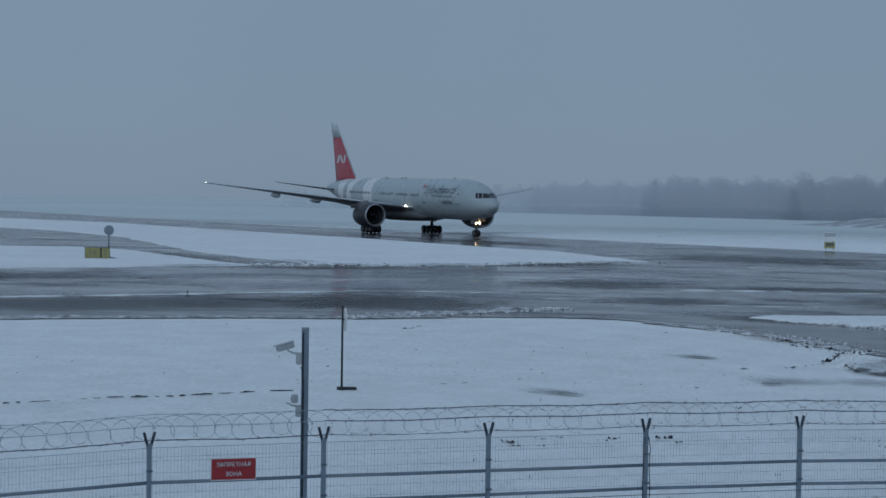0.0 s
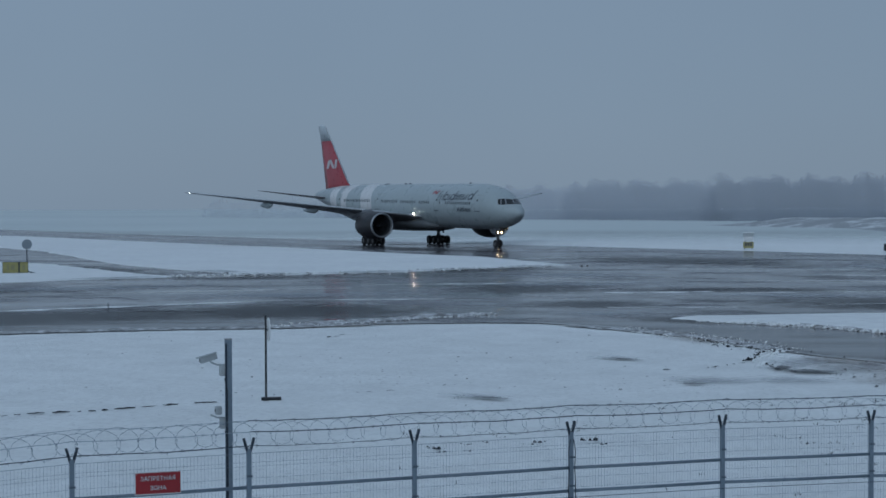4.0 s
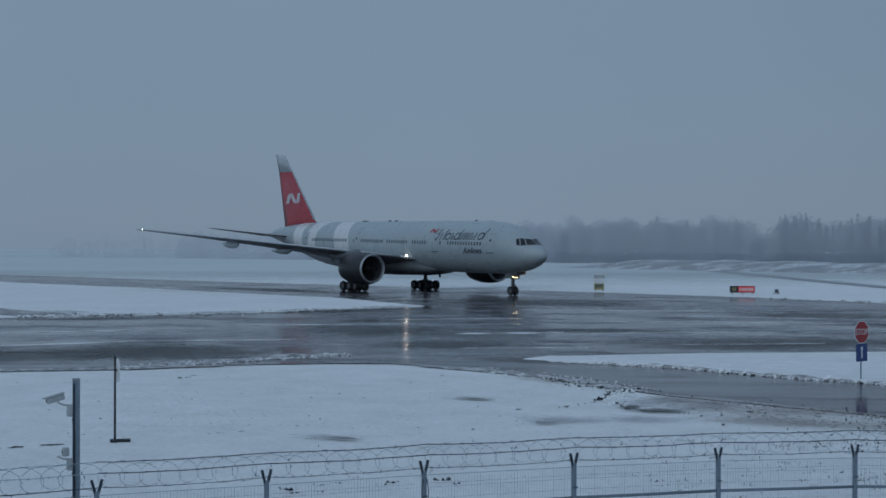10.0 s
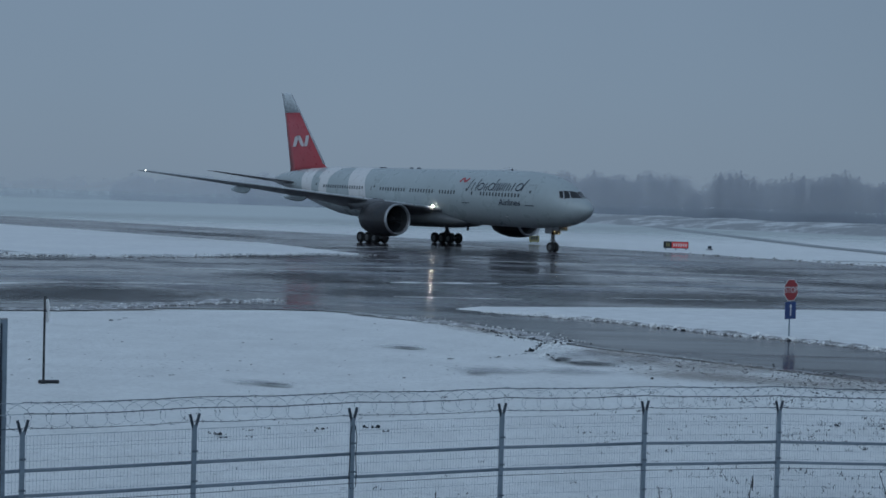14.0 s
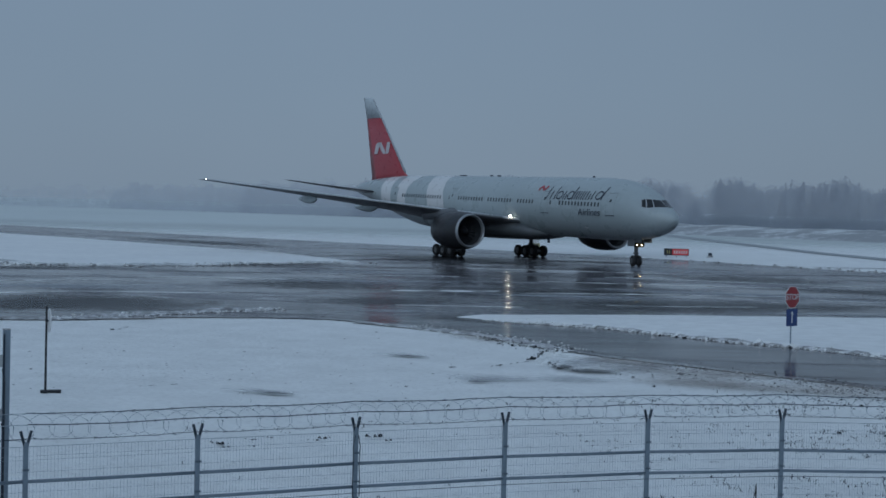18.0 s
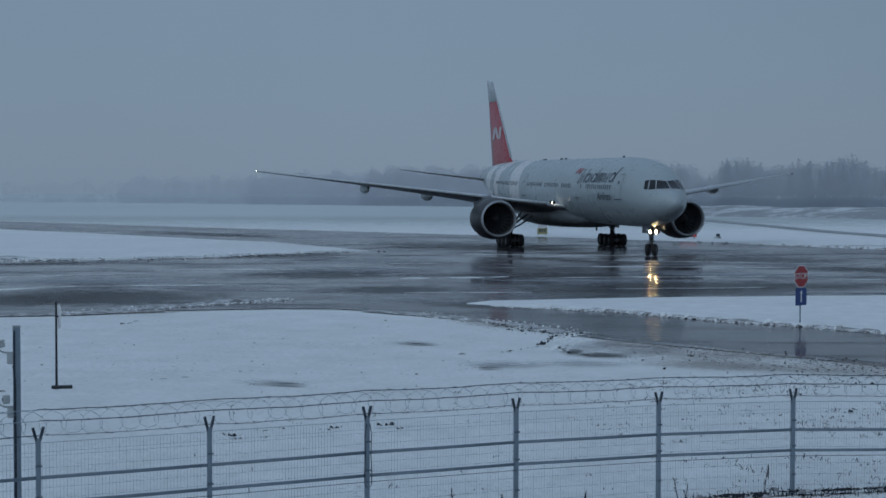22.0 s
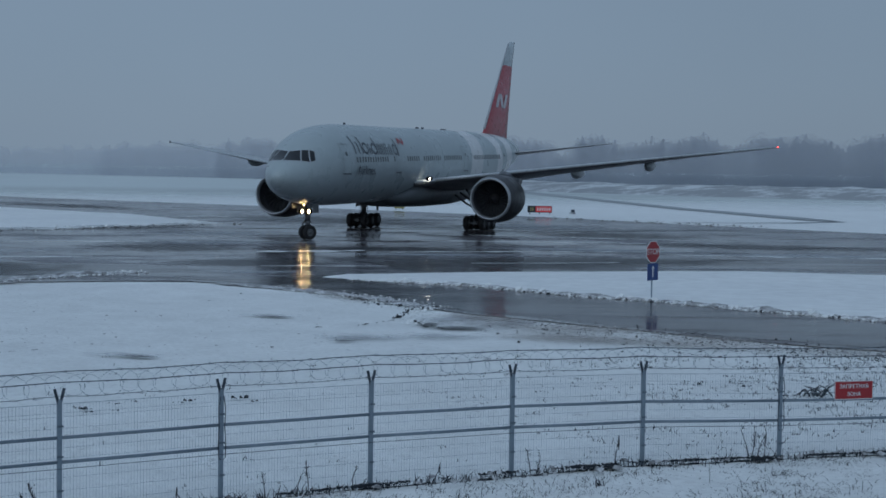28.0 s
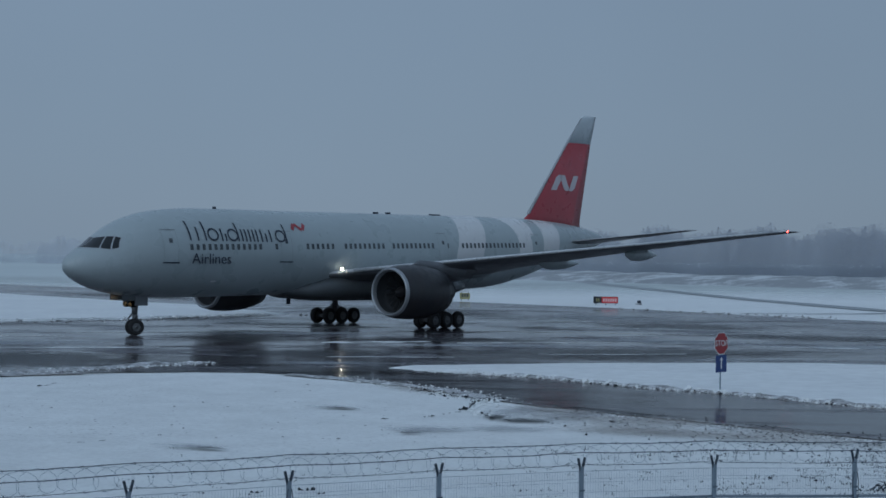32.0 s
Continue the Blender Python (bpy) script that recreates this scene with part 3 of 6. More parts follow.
# ---- woods on the horizon ----
def wood_belt(name, az0, az1, dist0, dist1, count, h0, h1, material, label, seed, conifer=0.5, depth=40):
    """A strip of trees between two bearings: each a tapered trunk with a ragged crown of small clumps."""
    rnd = np.random.default_rng(seed)
    V, F = [], []
    total = 0
    for i in range(count):
        u = (i + rnd.random()) / count
        az = radians(az0 + (az1 - az0) * u)
        d = dist0 + (dist1 - dist0) * u + rnd.uniform(0, depth)
        cx, cy = -d * math.sin(az), d * math.cos(az)
        edge = min(1.0, 0.45 + 8 * min(u, 1 - u))
        swell = edge * (0.9 + 0.1 * math.sin(u * 37 + seed) * math.sin(u * 11.3))
        h = rnd.uniform(h0, h1) * swell * (1.08 if rnd.random() < 0.04 else 1.0)
        # trunk
        r = 0.0025 * h
        tv = []
        for z, rr in ((0, r), (h * 0.92, r * 0.15)):
            for k in range(3):
                a = k * 2.094
                tv.append((cx + rr * math.cos(a), cy + rr * math.sin(a), z))
        V.append(np.array(tv))
        F.append(np.array([(0, 1, 4), (0, 4, 3), (1, 2, 5), (1, 5, 4), (2, 0, 3), (2, 3, 5)]) + total)
        total += 6
        n = 1450
        zz = rnd.random(n)
        spruce = rnd.random() < conifer
        if spruce:
            zz = zz ** 1.25
            rad = (1 - zz) ** 0.8 * 0.25 * h * (0.8 + 0.4 * np.abs(np.sin(zz * 26)))
            z = h * (0.04 + 0.96 * zz)
        else:
            rad = np.sqrt(np.clip(1 - (zz * 2 - 1) ** 2, 0, 1)) * 0.33 * h * rnd.uniform(0.75, 1.2) + 0.03 * h
            z = h * (0.01 + 0.99 * zz ** 0.9)
            rad = np.maximum(rad, 0.17 * h * (zz < 0.45))
        low = slice(n - 260, n)
        z[low], rad[low] = h * 0.24 * rnd.random(260), 0.36 * h
        a = rnd.random(n) * 6.283
        rr = rad * np.sqrt(rnd.random(n))
        size = rnd.uniform(0.008, 0.018, n)
        size[:90] = rnd.uniform(0.018, 0.032, 90)
        rr[:90] *= 0.75
        z[:90] *= 0.88
        c = np.stack([cx + rr * np.cos(a), cy + rr * np.sin(a), z], -1)
        s = h * size[:, None, None]
        tri = np.clip(rnd.normal(size=(n, 3, 3)), -1.15, 1.15) * s
        tri[:, :, 2] *= 0.6
        face = np.cross(tri[:, 1] - tri[:, 0], tri[:, 2] - tri[:, 0])
        away = (face * c).sum(1) > 0
        tri[away] = tri[away][:, ::-1]
        V.append((c[:, None, :] + tri).reshape(-1, 3))
        F.append(np.arange(3 * n).reshape(-1, 3) + total)
        total += 3 * n
    V, F = np.concatenate(V), np.concatenate(F)
    me = bpy.data.meshes.new(name)
    me.vertices.add(len(V))
    me.vertices.foreach_set("co", V.ravel())
    me.loops.add(F.size)
    me.loops.foreach_set("vertex_index", F.ravel().astype(np.int32))
    me.polygons.add(len(F))
    me.polygons.foreach_set("loop_start", np.arange(0, F.size, 3, dtype=np.int32))
    me.update(calc_edges=True)
    me.validate()
    me.polygons.foreach_set("use_smooth", [True] * len(me.polygons))
    az = radians((az0 + az1) / 2)
    soft = Vector((0.5 * math.sin(az), -0.5 * math.cos(az), 0.85)).normalized()
    me.normals_split_custom_set_from_vertices([soft] * len(me.vertices))
    me.materials.append(material)
    return tagged(new(name, me), label, "woods", kind="stuff")


BELTS = [  # bearings, distances, count, heights, whiteness painted in as haze, share of spruce
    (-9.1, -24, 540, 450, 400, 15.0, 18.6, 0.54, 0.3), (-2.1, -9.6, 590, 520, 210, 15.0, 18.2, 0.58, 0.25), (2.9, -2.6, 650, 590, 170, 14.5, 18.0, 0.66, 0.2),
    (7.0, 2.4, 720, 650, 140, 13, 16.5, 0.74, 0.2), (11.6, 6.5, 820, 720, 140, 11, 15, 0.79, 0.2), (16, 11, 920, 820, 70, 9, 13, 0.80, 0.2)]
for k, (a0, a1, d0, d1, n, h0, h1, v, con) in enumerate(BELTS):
    faded = woods("hazed_woods", (v - 0.035, v + 0.005, v + 0.075), (v - 0.015, v + 0.025, v + 0.095))
    wood_belt("woods", a0, a1, d0, d1, n, h0, h1, faded, "mixed wood behind the bank, paled by painted haze" if k < 2 else "wood far across the airfield, paled by painted haze", 4 + k, con, 60)


# ---- the airliner: x forward, y to port, origin on the ground between the main gears ----
GEAR_S = 31.7
HULL_ROWS = [  # metres aft of the nose, top, bottom, half width
    (0.0, 4.66, 4.58, 0.04), (0.12, 4.98, 4.28, 0.36), (0.45, 5.33, 3.96, 0.74), (1.0, 5.72, 3.64, 1.14), (1.8, 6.12, 3.3, 1.58), (2.7, 6.73, 3.02, 1.98), (3.6, 7.29, 2.83, 2.3),
    (4.8, 7.84, 2.68, 2.62), (6.3, 8.28, 2.56, 2.9), (8.2, 8.56, 2.5, 3.05), (10.5, 8.7, 2.5, 3.1), (20, 8.8, 2.6, 3.1), (30, 8.9, 2.7, 3.1), (42, 9.02, 2.84, 3.1), (45, 9.04, 3.05, 3.08),
    (48, 9.04, 3.55, 2.98), (51, 9.0, 4.25, 2.75), (54, 8.9, 5.0, 2.35), (57, 8.7, 5.7, 1.85), (59.5, 8.4, 6.3, 1.3), (61.5, 8.05, 6.7, 0.75), (62.7, 7.75, 7.0, 0.28)]
HULL_S = [r[0] for r in HULL_ROWS]


def hull_at(s):
    """Top, bottom and half width of the fuselage at s metres aft of the nose (smooth through the rows)."""
    i = max(1, min(len(HULL_S) - 2, sum(1 for v in HULL_S if v <= s)))
    i0 = max(0, min(len(HULL_ROWS) - 2, i - 1))
    a, b = HULL_ROWS[i0], HULL_ROWS[i0 + 1]
    p, q = HULL_ROWS[max(i0 - 1, 0)], HULL_ROWS[min(i0 + 2, len(HULL_ROWS) - 1)]
    h = b[0] - a[0]
    u = (s - a[0]) / h
    out = []
    for k in (1, 2, 3):
        m0 = (b[k] - p[k]) / max(b[0] - p[0], 1e-6) * h
        m1 = (q[k] - a[k]) / max(q[0] - a[0], 1e-6) * h
        if i0 == 0:
            m0 = (b[k] - a[k]) * 2.2
        out.append((2 * u ** 3 - 3 * u * u + 1) * a[k] + (u ** 3 - 2 * u * u + u) * m0 + (-2 * u ** 3 + 3 * u * u) * b[k] + (u ** 3 - u * u) * m1)
    return out


def on_hull(s, ang, side=1, off=0.0):
    t, b, w = hull_at(s)
    c, h = (t + b) / 2, (t - b) / 2
    return Vector((GEAR_S - s, side * (w + off) * math.cos(ang), c + (h + off) * math.sin(ang)))


def ang_of(s, z):
    t, b, w = hull_at(s)
    return math.asin(max(-1, min(1, (z - (t + b) / 2) / ((t - b) / 2))))


def hull_patch(bm, s0, s1, z0, z1, side, off, ns=2, nz=2, mat=0):
    """A skin patch; s0 and s1 may be functions of z."""
    f0 = s0 if callable(s0) else (lambda z: s0)
    f1 = s1 if callable(s1) else (lambda z: s1)
    grid = []
    for j in range(nz + 1):
        z = z0 + (z1 - z0) * j / nz
        grid.append([bm.verts.new(on_hull(s, ang_of(s, z), side, off)) for s in (f0(z) + (f1(z) - f0(z)) * i / ns for i in range(ns + 1))])
    for a, b in zip(grid, grid[1:]):
        for i in range(ns):
            q = (a[i], a[i + 1], b[i + 1], b[i])
            bm.faces.new(q if side < 0 else q[::-1]).material_index = mat
    return bm


def hull_cap(bm, s0, s1, side, off, a0=-0.5, na=14, ns=10):
    """A skin band from the flank up over the crown; s0, s1 functions of the angle."""
    grid = []
    for j in range(na + 1):
        a = a0 + (math.pi / 2 - a0) * j / na
        grid.append([bm.verts.new(on_hull(s, a, side, off)) for s in (s0(a) + (s1(a) - s0(a)) * i / ns for i in range(ns + 1))])
    for u, v in zip(grid, grid[1:]):
        for i in range(ns):
            q = (u[i], u[i + 1], v[i + 1], v[i])
            bm.faces.new(q if side < 0 else q[::-1])
    return bm


def foil(bm, rows, thick_axis="z", n=9, under=0):
    """A lifting surface through section rows of (le point, te point, thickness)."""
    rings = []
    for le, te, th in rows:
        le, te = Vector(le), Vector(te)
        up = Vector((0, 0, 1)) if thick_axis == "z" else Vector((0, 1, 0))
        prof = []
        for i in range(n + 1):
            u = (i / n) ** 1.6
            prof.append((u, 2.6 * (0.2969 * math.sqrt(u) - 0.126 * u - 0.3516 * u * u + 0.2843 * u ** 3 - 0.1015 * u ** 4) * 1.92))
        ring = [bm.verts.new(le + (te - le) * u + up * th * 0.5 * y) for u, y in prof]
        ring += [bm.verts.new(le + (te - le) * u - up * th * 0.5 * y) for u, y in prof[-2:0:-1]]
        rings.append(ring)
    m = len(rings[0])
    for a, b in zip(rings, rings[1:]):
        for k in range(m):
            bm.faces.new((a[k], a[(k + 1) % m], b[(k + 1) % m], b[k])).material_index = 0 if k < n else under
    bm.faces.new(rings[0])
    bm.faces.new(rings[-1])
    return bm


def wing_row(y):
    """Leading edge s, trailing edge s, height and thickness of the wing at y metres from the centre line."""
    k = (y - 3.0) / 27.3
    le = 22.3 + (y - 3.0) * 0.688
    te = 36.3 + 0.02 * (y - 3) if y < 10 else 36.44 + (y - 10) * 0.333
    z = 4.45 + 3.27 * max(k, -0.1)
    th = 1.75 * (1 - k) ** 1.5 + 0.24
    return le, te, z, th


def make_wheel(name, r, w, parent, at, split=True):
    """A tyre with its rims; the rims are a part of the wheel where split, else in its mesh."""
    bm = bmesh.new()
    h = w / 2
    lathe(bm, [(-h * 0.55, r * 0.52), (-h * 0.95, r * 0.62), (-h, r * 0.8), (-h * 0.8, r * 0.95), (-h * 0.35, r), (h * 0.35, r), (h * 0.8, r * 0.95), (h, r * 0.8), (h * 0.95, r * 0.62), (h * 0.55, r * 0.52)], (0, 0, 0), 28, "y", 0)
    rim = bmesh.new() if split else bm
    k1 = 0 if split else 1
    for sg in (-1, 1):
        lathe(rim, [(sg * h * 0.55, r * 0.53), (sg * h * 0.75, r * 0.5), (sg * h * 0.5, r * 0.36), (sg * h * 0.4, r * 0.2), (sg * h * 0.85, r * 0.16), (sg * h * 0.85, 0.001)], (0, 0, 0), 20, "y", k1)
        for k in range(8):
            a = 2 * math.pi * k / 8
            c = Vector((math.cos(a) * r * 0.34, sg * h * 0.55, math.sin(a) * r * 0.34))
            box(rim, c.x - 0.03, c.x + 0.03, c.y - 0.03, c.y + 0.03, c.z - 0.03, c.z + 0.03, 0, k1)
    ob = part(name, bm, [RUBBER, RIMM], parent, "", True)
    ob.location = at
    if split:
        part("wheel_rim", rim, RIMM, ob, "grey wheel rim", True)
    return ob


WHEELS, NOSE = [], []


def make_airliner():
    plane = thing("airliner", pose(0, 0, 0), "light grey twin-engine airliner with a red fin taxiing on wet asphalt", "airplane")
    # fuselage skin
    ss = [0.0, 0.04, 0.12, 0.25, 0.45, 0.7, 1.0, 1.4, 1.8, 2.25, 2.7, 3.15, 3.6, 4.2, 4.8, 5.5, 6.3, 7.2, 8.2, 9.3, 10.5] + [12 + 2 * i for i in range(17)] + [45.5 + 0.75 * i for i in range(23)] + [62.7]
    seg = 48
    verts, faces = [], []
    for s in ss:
        for k in range(seg):
            a = 2 * math.pi * k / seg
            t, b, w = hull_at(s)
            verts.append((GEAR_S - s, w * math.cos(a), (t + b) / 2 + (t - b) / 2 * math.sin(a)))
    for i in range(len(ss) - 1):
        for k in range(seg):
            faces.append((i * seg + k, i * seg + (k + 1) % seg, (i + 1) * seg + (k + 1) % seg, (i + 1) * seg + k))
    faces.append(tuple(range(seg))[::-1])
    faces.append(tuple((len(ss) - 1) * seg + k for k in range(seg)))
    mesh("fuselage", verts, faces, HULL, True, plane, "light grey painted fuselage")
    # belly fairing between the wings, its underside shade put into a dark paint
    bm = bmesh.new()
    rows = []
    for s, w, z0, z1 in ((18.5, 0.3, 2.75, 3.0), (20.5, 2.4, 2.3, 3.6), (23, 3.35, 2.1, 4.3), (28, 3.55, 2.05, 4.5), (33, 3.55, 2.1, 4.5), (36.5, 3.3, 2.3, 4.2), (39, 2.3, 2.6, 3.7), (41, 0.4, 2.85, 3.1)):
        rows.append([bm.verts.new((GEAR_S - s, w * math.copysign(abs(math.cos(a)) ** 0.7, math.cos(a)), (z0 + z1) / 2 + (z1 - z0) / 2 * math.copysign(abs(math.sin(a)) ** 0.8, math.sin(a)))) for a in (2 * math.pi * k / 24 for k in range(24))])
    for a, b in zip(rows, rows[1:]):
        for k in range(24):
            bm.faces.new((a[k], a[(k + 1) % 24], b[(k + 1) % 24], b[k]))
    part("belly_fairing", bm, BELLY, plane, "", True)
    # white bands wrapped round the rear fuselage
    for side in (1, -1):
        for f0, f1 in ((lambda a: 36.9 + 1.3 * max(a, 0.0), lambda a: 40.5 + 1.3 * max(a, 0.0)),
                       (lambda a: 42.7 + 0.3 * max(a, 0.0) + 2.9 * math.sqrt(max(0.0, 1 - (max(a, 0.0) / 1.56) ** 2)), lambda a: 48.0 + 0.3 * max(a, 0.0)),
                       (lambda a: 49.4 + 0.4 * max(a, 0.0), lambda a: 52.2 + 0.6 * max(a, 0.0))):
            part("white_band", hull_cap(bmesh.new(), f0, f1, side, 0.008), HULLWHITE, plane, "broad white livery band", True)
    # cockpit windows
    def pane(low, high, side):
        """One pane; low and high give the two ends of its lower and upper rim as (distance from the centre line, height)."""
        bm = bmesh.new()

        def at(y, z):
            lo, hi = 0.3, 7.5
            for _ in range(40):
                mid = (lo + hi) / 2
                t, b, w = hull_at(mid)
                v = (z - (t + b) / 2) / ((t - b) / 2)
                wide = w * math.sqrt(1 - v * v) if abs(v) < 1 else -1
                if wide < y:
                    lo = mid
                else:
                    hi = mid
            return Vector((GEAR_S - hi + 0.012, side * (y + 0.012), z + 0.012))
        g = []
        for j in range(5):
            row = []
            for i in range(5):
                u, v = i / 4, j / 4
                lo, hi = [[e0 + (e1 - e0) * u for e0, e1 in zip(*rim)] for rim in (low, high)]
                row.append(bm.verts.new(at(lo[0] + (hi[0] - lo[0]) * v, lo[1] + (hi[1] - lo[1]) * v)))
            g.append(row)
        for a, b in zip(g, g[1:]):
            for i in range(4):
                bm.faces.new((a[i], a[i + 1], b[i + 1], b[i]))
        return bm
    for side in (1, -1):
        for low, high in ((((0.035, 5.87), (1.10, 5.83)), ((0.035, 6.50), (0.76, 6.58))), (((1.17, 5.82), (1.60, 5.76)), ((0.84, 6.58), (1.22, 6.60))), (((1.66, 5.76), (1.84, 5.86)), ((1.29, 6.60), (1.58, 6.50)))):
            wide = [[(y + d, z + e) for (y, z), d in zip(rim, (-0.03, 0.03))] for rim, e in ((low, -0.03), (high, 0.03))]
            frame_ob = part("window_frame", pane(wide[0], wide[1], side), WINGTOP, plane, "", True)
            frame_ob.location = (-0.006, -side * 0.006, -0.006)
            part("cockpit_window", pane(low, high, side), GLASS, plane, "dark glass cockpit window pane", True)
    # cabin windows, doors, sills
    for side in (1, -1):
        for s0, s1 in ((8.1, 15.2), (16.1, 16.5), (19.3, 22.7), (23.4, 28.4), (28.9, 34.3), (35.6, 36.1), (37.6, 46.8)):
            for i in range(max(1, int((s1 - s0) / 0.533))):
                s = s0 + i * 0.533
                z = 5.78 + 0.0172 * (s - 8)
                part("cabin_window", hull_patch(bmesh.new(), s, s + 0.27, z, z + 0.4, side, 0.012, 1, 2), CABIN, plane)
        for s, w in ((6.0, 1.1), (16.7, 1.1), (34.6, 1.1), (47.6, 1.1)):
            zb = 4.98 + 0.011 * (s - 6)
            bm = hull_patch(bmesh.new(), s, s + w, zb, zb + 2.05, side, 0.018, 2, 6)
            door = part("cabin_door", bm, HULL, plane, "closed grey cabin door", True)
            bm = hull_patch(bmesh.new(), s - 0.12, s + w + 0.12, zb - 0.1, zb - 0.02, side, 0.03, 2, 1)
            part("door_sill", bm, NAVY, door, "dark door sill line")
            bm = hull_patch(bmesh.new(), s + w * 0.4, s + w * 0.65, zb + 1.25, zb + 1.55, side, 0.026, 1, 1)
            part("door_window", bm, CABIN, door)
            for q in (s - 0.02, s + w):
                part("door_seam", hull_patch(bmesh.new(), q, q + 0.012, zb, zb + 2.05, side, 0.024, 1, 6), WINGGREY, door)
            part("rain_gutter", hull_patch(bmesh.new(), s - 0.05, s + w + 0.05, zb + 2.12, zb + 2.15, side, 0.03, 2, 1), WINGGREY, door)
        for s in (10.5, 22.6):
            part("cargo_door" if s > 15 else "hatch", hull_patch(bmesh.new(), s, s + 0.5, 3.6, 3.72, side, 0.02, 1, 1), HULLWHITE, plane)
    # airline title as plain strokes and rings, with a red emblem behind it
    for side in (1, -1):
        def stroke(line, wide, off=0.032):
            """A ribbon on the skin along a line of (metres aft, height)."""
            bm = bmesh.new()
            pts = [Vector((p[0], p[1], 0)) for p in line]
            rows = []
            for i, p in enumerate(pts):
                d = (pts[min(i + 1, len(pts) - 1)] - pts[max(i - 1, 0)])
                if (pts[0] - pts[-1]).length < 1e-6 and i in (0, len(pts) - 1):
                    d = pts[1] - pts[-2]
                d.normalize()
                nrm = Vector((-d.y, d.x, 0)) * wide / 2
                rows.append([bm.verts.new(on_hull(q.x, ang_of(q.x, q.y), side, off)) for q in (p - nrm, p + nrm)])
            for u, v in zip(rows, rows[1:]):
                bm.faces.new((u[0], u[1], v[1], v[0]))
            return bm
        first, last = 8.1, 17.2
        lean = 0.0 if side > 0 else 0.34

        def spot(u, h):
            return (first + u + lean * h if side > 0 else last - u - lean * h, 6.43 + h)
        for u, tall in ((0.12, 1.3), (0.80, 0.9), (1.48, 1.3), (2.98, 0.85), (3.34, 0.5), (4.52, 1.3), (4.9, 0.85), (5.26, 0.85), (5.62, 0.85), (5.98, 0.85), (6.34, 0.85), (6.78, 0.85), (7.22, 0.6), (7.66, 0.85), (9.2, 1.3)):
            line = [spot(u, tall * q / 5) for q in range(6)]
            part("title_stroke", stroke(line, 0.135), NAVY, plane, "dark navy upright stroke of the title")
        for u in (2.2, 4.02, 8.64):
            ring = [spot(u + 0.44 * math.cos(k * math.pi / 10), 0.43 + 0.38 * math.sin(k * math.pi / 10)) for k in range(21)]
            part("title_ring", stroke(ring, 0.125), NAVY, plane, "dark navy ring of the title")
        e0 = 18.2 if side > 0 else 17.5
        for i, line in enumerate((((0.0, 0.0), (0.36, 0.42)), ((0.44, 0.44), (0.98, 0.0)), ((1.06, 0.02), (1.45, 0.44)))):
            pts = [(e0 + u if side > 0 else e0 + 1.45 - u, 7.34 + h) for u, h in line]
            part("title_emblem", stroke([pts[0], ((pts[0][0] + pts[1][0]) / 2, (pts[0][1] + pts[1][1]) / 2), pts[1]], 0.25, 0.032 + 0.002 * i), FINRED, plane, "small red emblem stroke")
        mid = 10.0 if side > 0 else 9.6
        y = side * (3.1 + 0.03)
        m = Matrix.Translation((GEAR_S - mid, y, 5.18)) @ (pose(0, 0, 0, 90, 0, 180) if side > 0 else pose(0, 0, 0, 90, 0, 0)) @ Matrix.Diagonal((1.18, 1, 1, 1))
        part("title_lettering", text_bm("Airlines", 1.0, m), NAVY, plane, "dark navy word Airlines")
    # fin, stabilisers
    X = lambda s: GEAR_S - s
    bm = foil(bmesh.new(), [((X(49.6), 0, 8.6), (X(59.2), 0, 8.2), 1.05), ((X(51.0), 0, 9.5), (X(59.2), 0, 9.1), 0.98), ((X(57.05), 0, 16.3), (X(60.85), 0, 16.35), 0.46)], "y")
    part("fin", bm, FINRED, plane, "bright red vertical fin", True)
    part("fin_edge", tube(bmesh.new(), [(X(50.95), 0, 9.5), (X(57.0), 0, 16.3), (X(59.25), 0, 18.7)], [0.13, 0.09, 0.06], 8), WINGTOP, plane, "grey leading edge of the fin", True)
    bm = foil(bmesh.new(), [((X(57.05), 0, 16.3), (X(60.85), 0, 16.35), 0.465), ((X(59.3), 0, 18.75), (X(61.7), 0, 18.9), 0.3), ((X(59.8), 0, 18.95), (X(61.8), 0, 19.02), 0.12)], "y")
    part("fin_tip", bm, FINTIP, plane, "pale grey tip of the fin", True)
    for side in (1, -1):
        for quad in (((0.0, 0.0), (0.62, 0.0), (1.32, 1.45), (1.32, 1.75), (0.95, 1.75), (0.6, 1.45)), ((1.02, 1.75), (1.62, 1.75), (2.1, 0.35), (2.05, 0.0), (1.68, 0.0), (1.42, 0.4)), ((2.12, 0.0), (2.5, 0.0), (2.8, 0.35), (3.25, 1.75), (2.68, 1.75), (2.24, 0.5))):
            bm = bmesh.new()
            pts = [bm.verts.new((X(54.2 + 1.36 * u if side > 0 else 54.0 + 4.4 - 1.36 * u + z * 0.25), side * (0.205 - z * 0.016), 11.8 + 0.82 * z)) for u, z in quad]
            bm.faces.new(pts)
            r = bmesh.ops.extrude_face_region(bm, geom=list(bm.faces))
            for v in r["geom"]:
                if isinstance(v, bmesh.types.BMVert):
                    v.co.y += side * 0.02
            part("fin_emblem", bm, EMBLEM, plane, "white emblem bar on the red fin")
        # tailplane colours hold the light: pale on top, shade in the underside grey
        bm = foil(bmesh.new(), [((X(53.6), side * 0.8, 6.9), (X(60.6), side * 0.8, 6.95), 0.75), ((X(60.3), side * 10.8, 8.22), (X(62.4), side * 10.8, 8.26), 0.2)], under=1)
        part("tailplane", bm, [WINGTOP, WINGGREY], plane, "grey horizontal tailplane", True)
        # wing
        rows = []
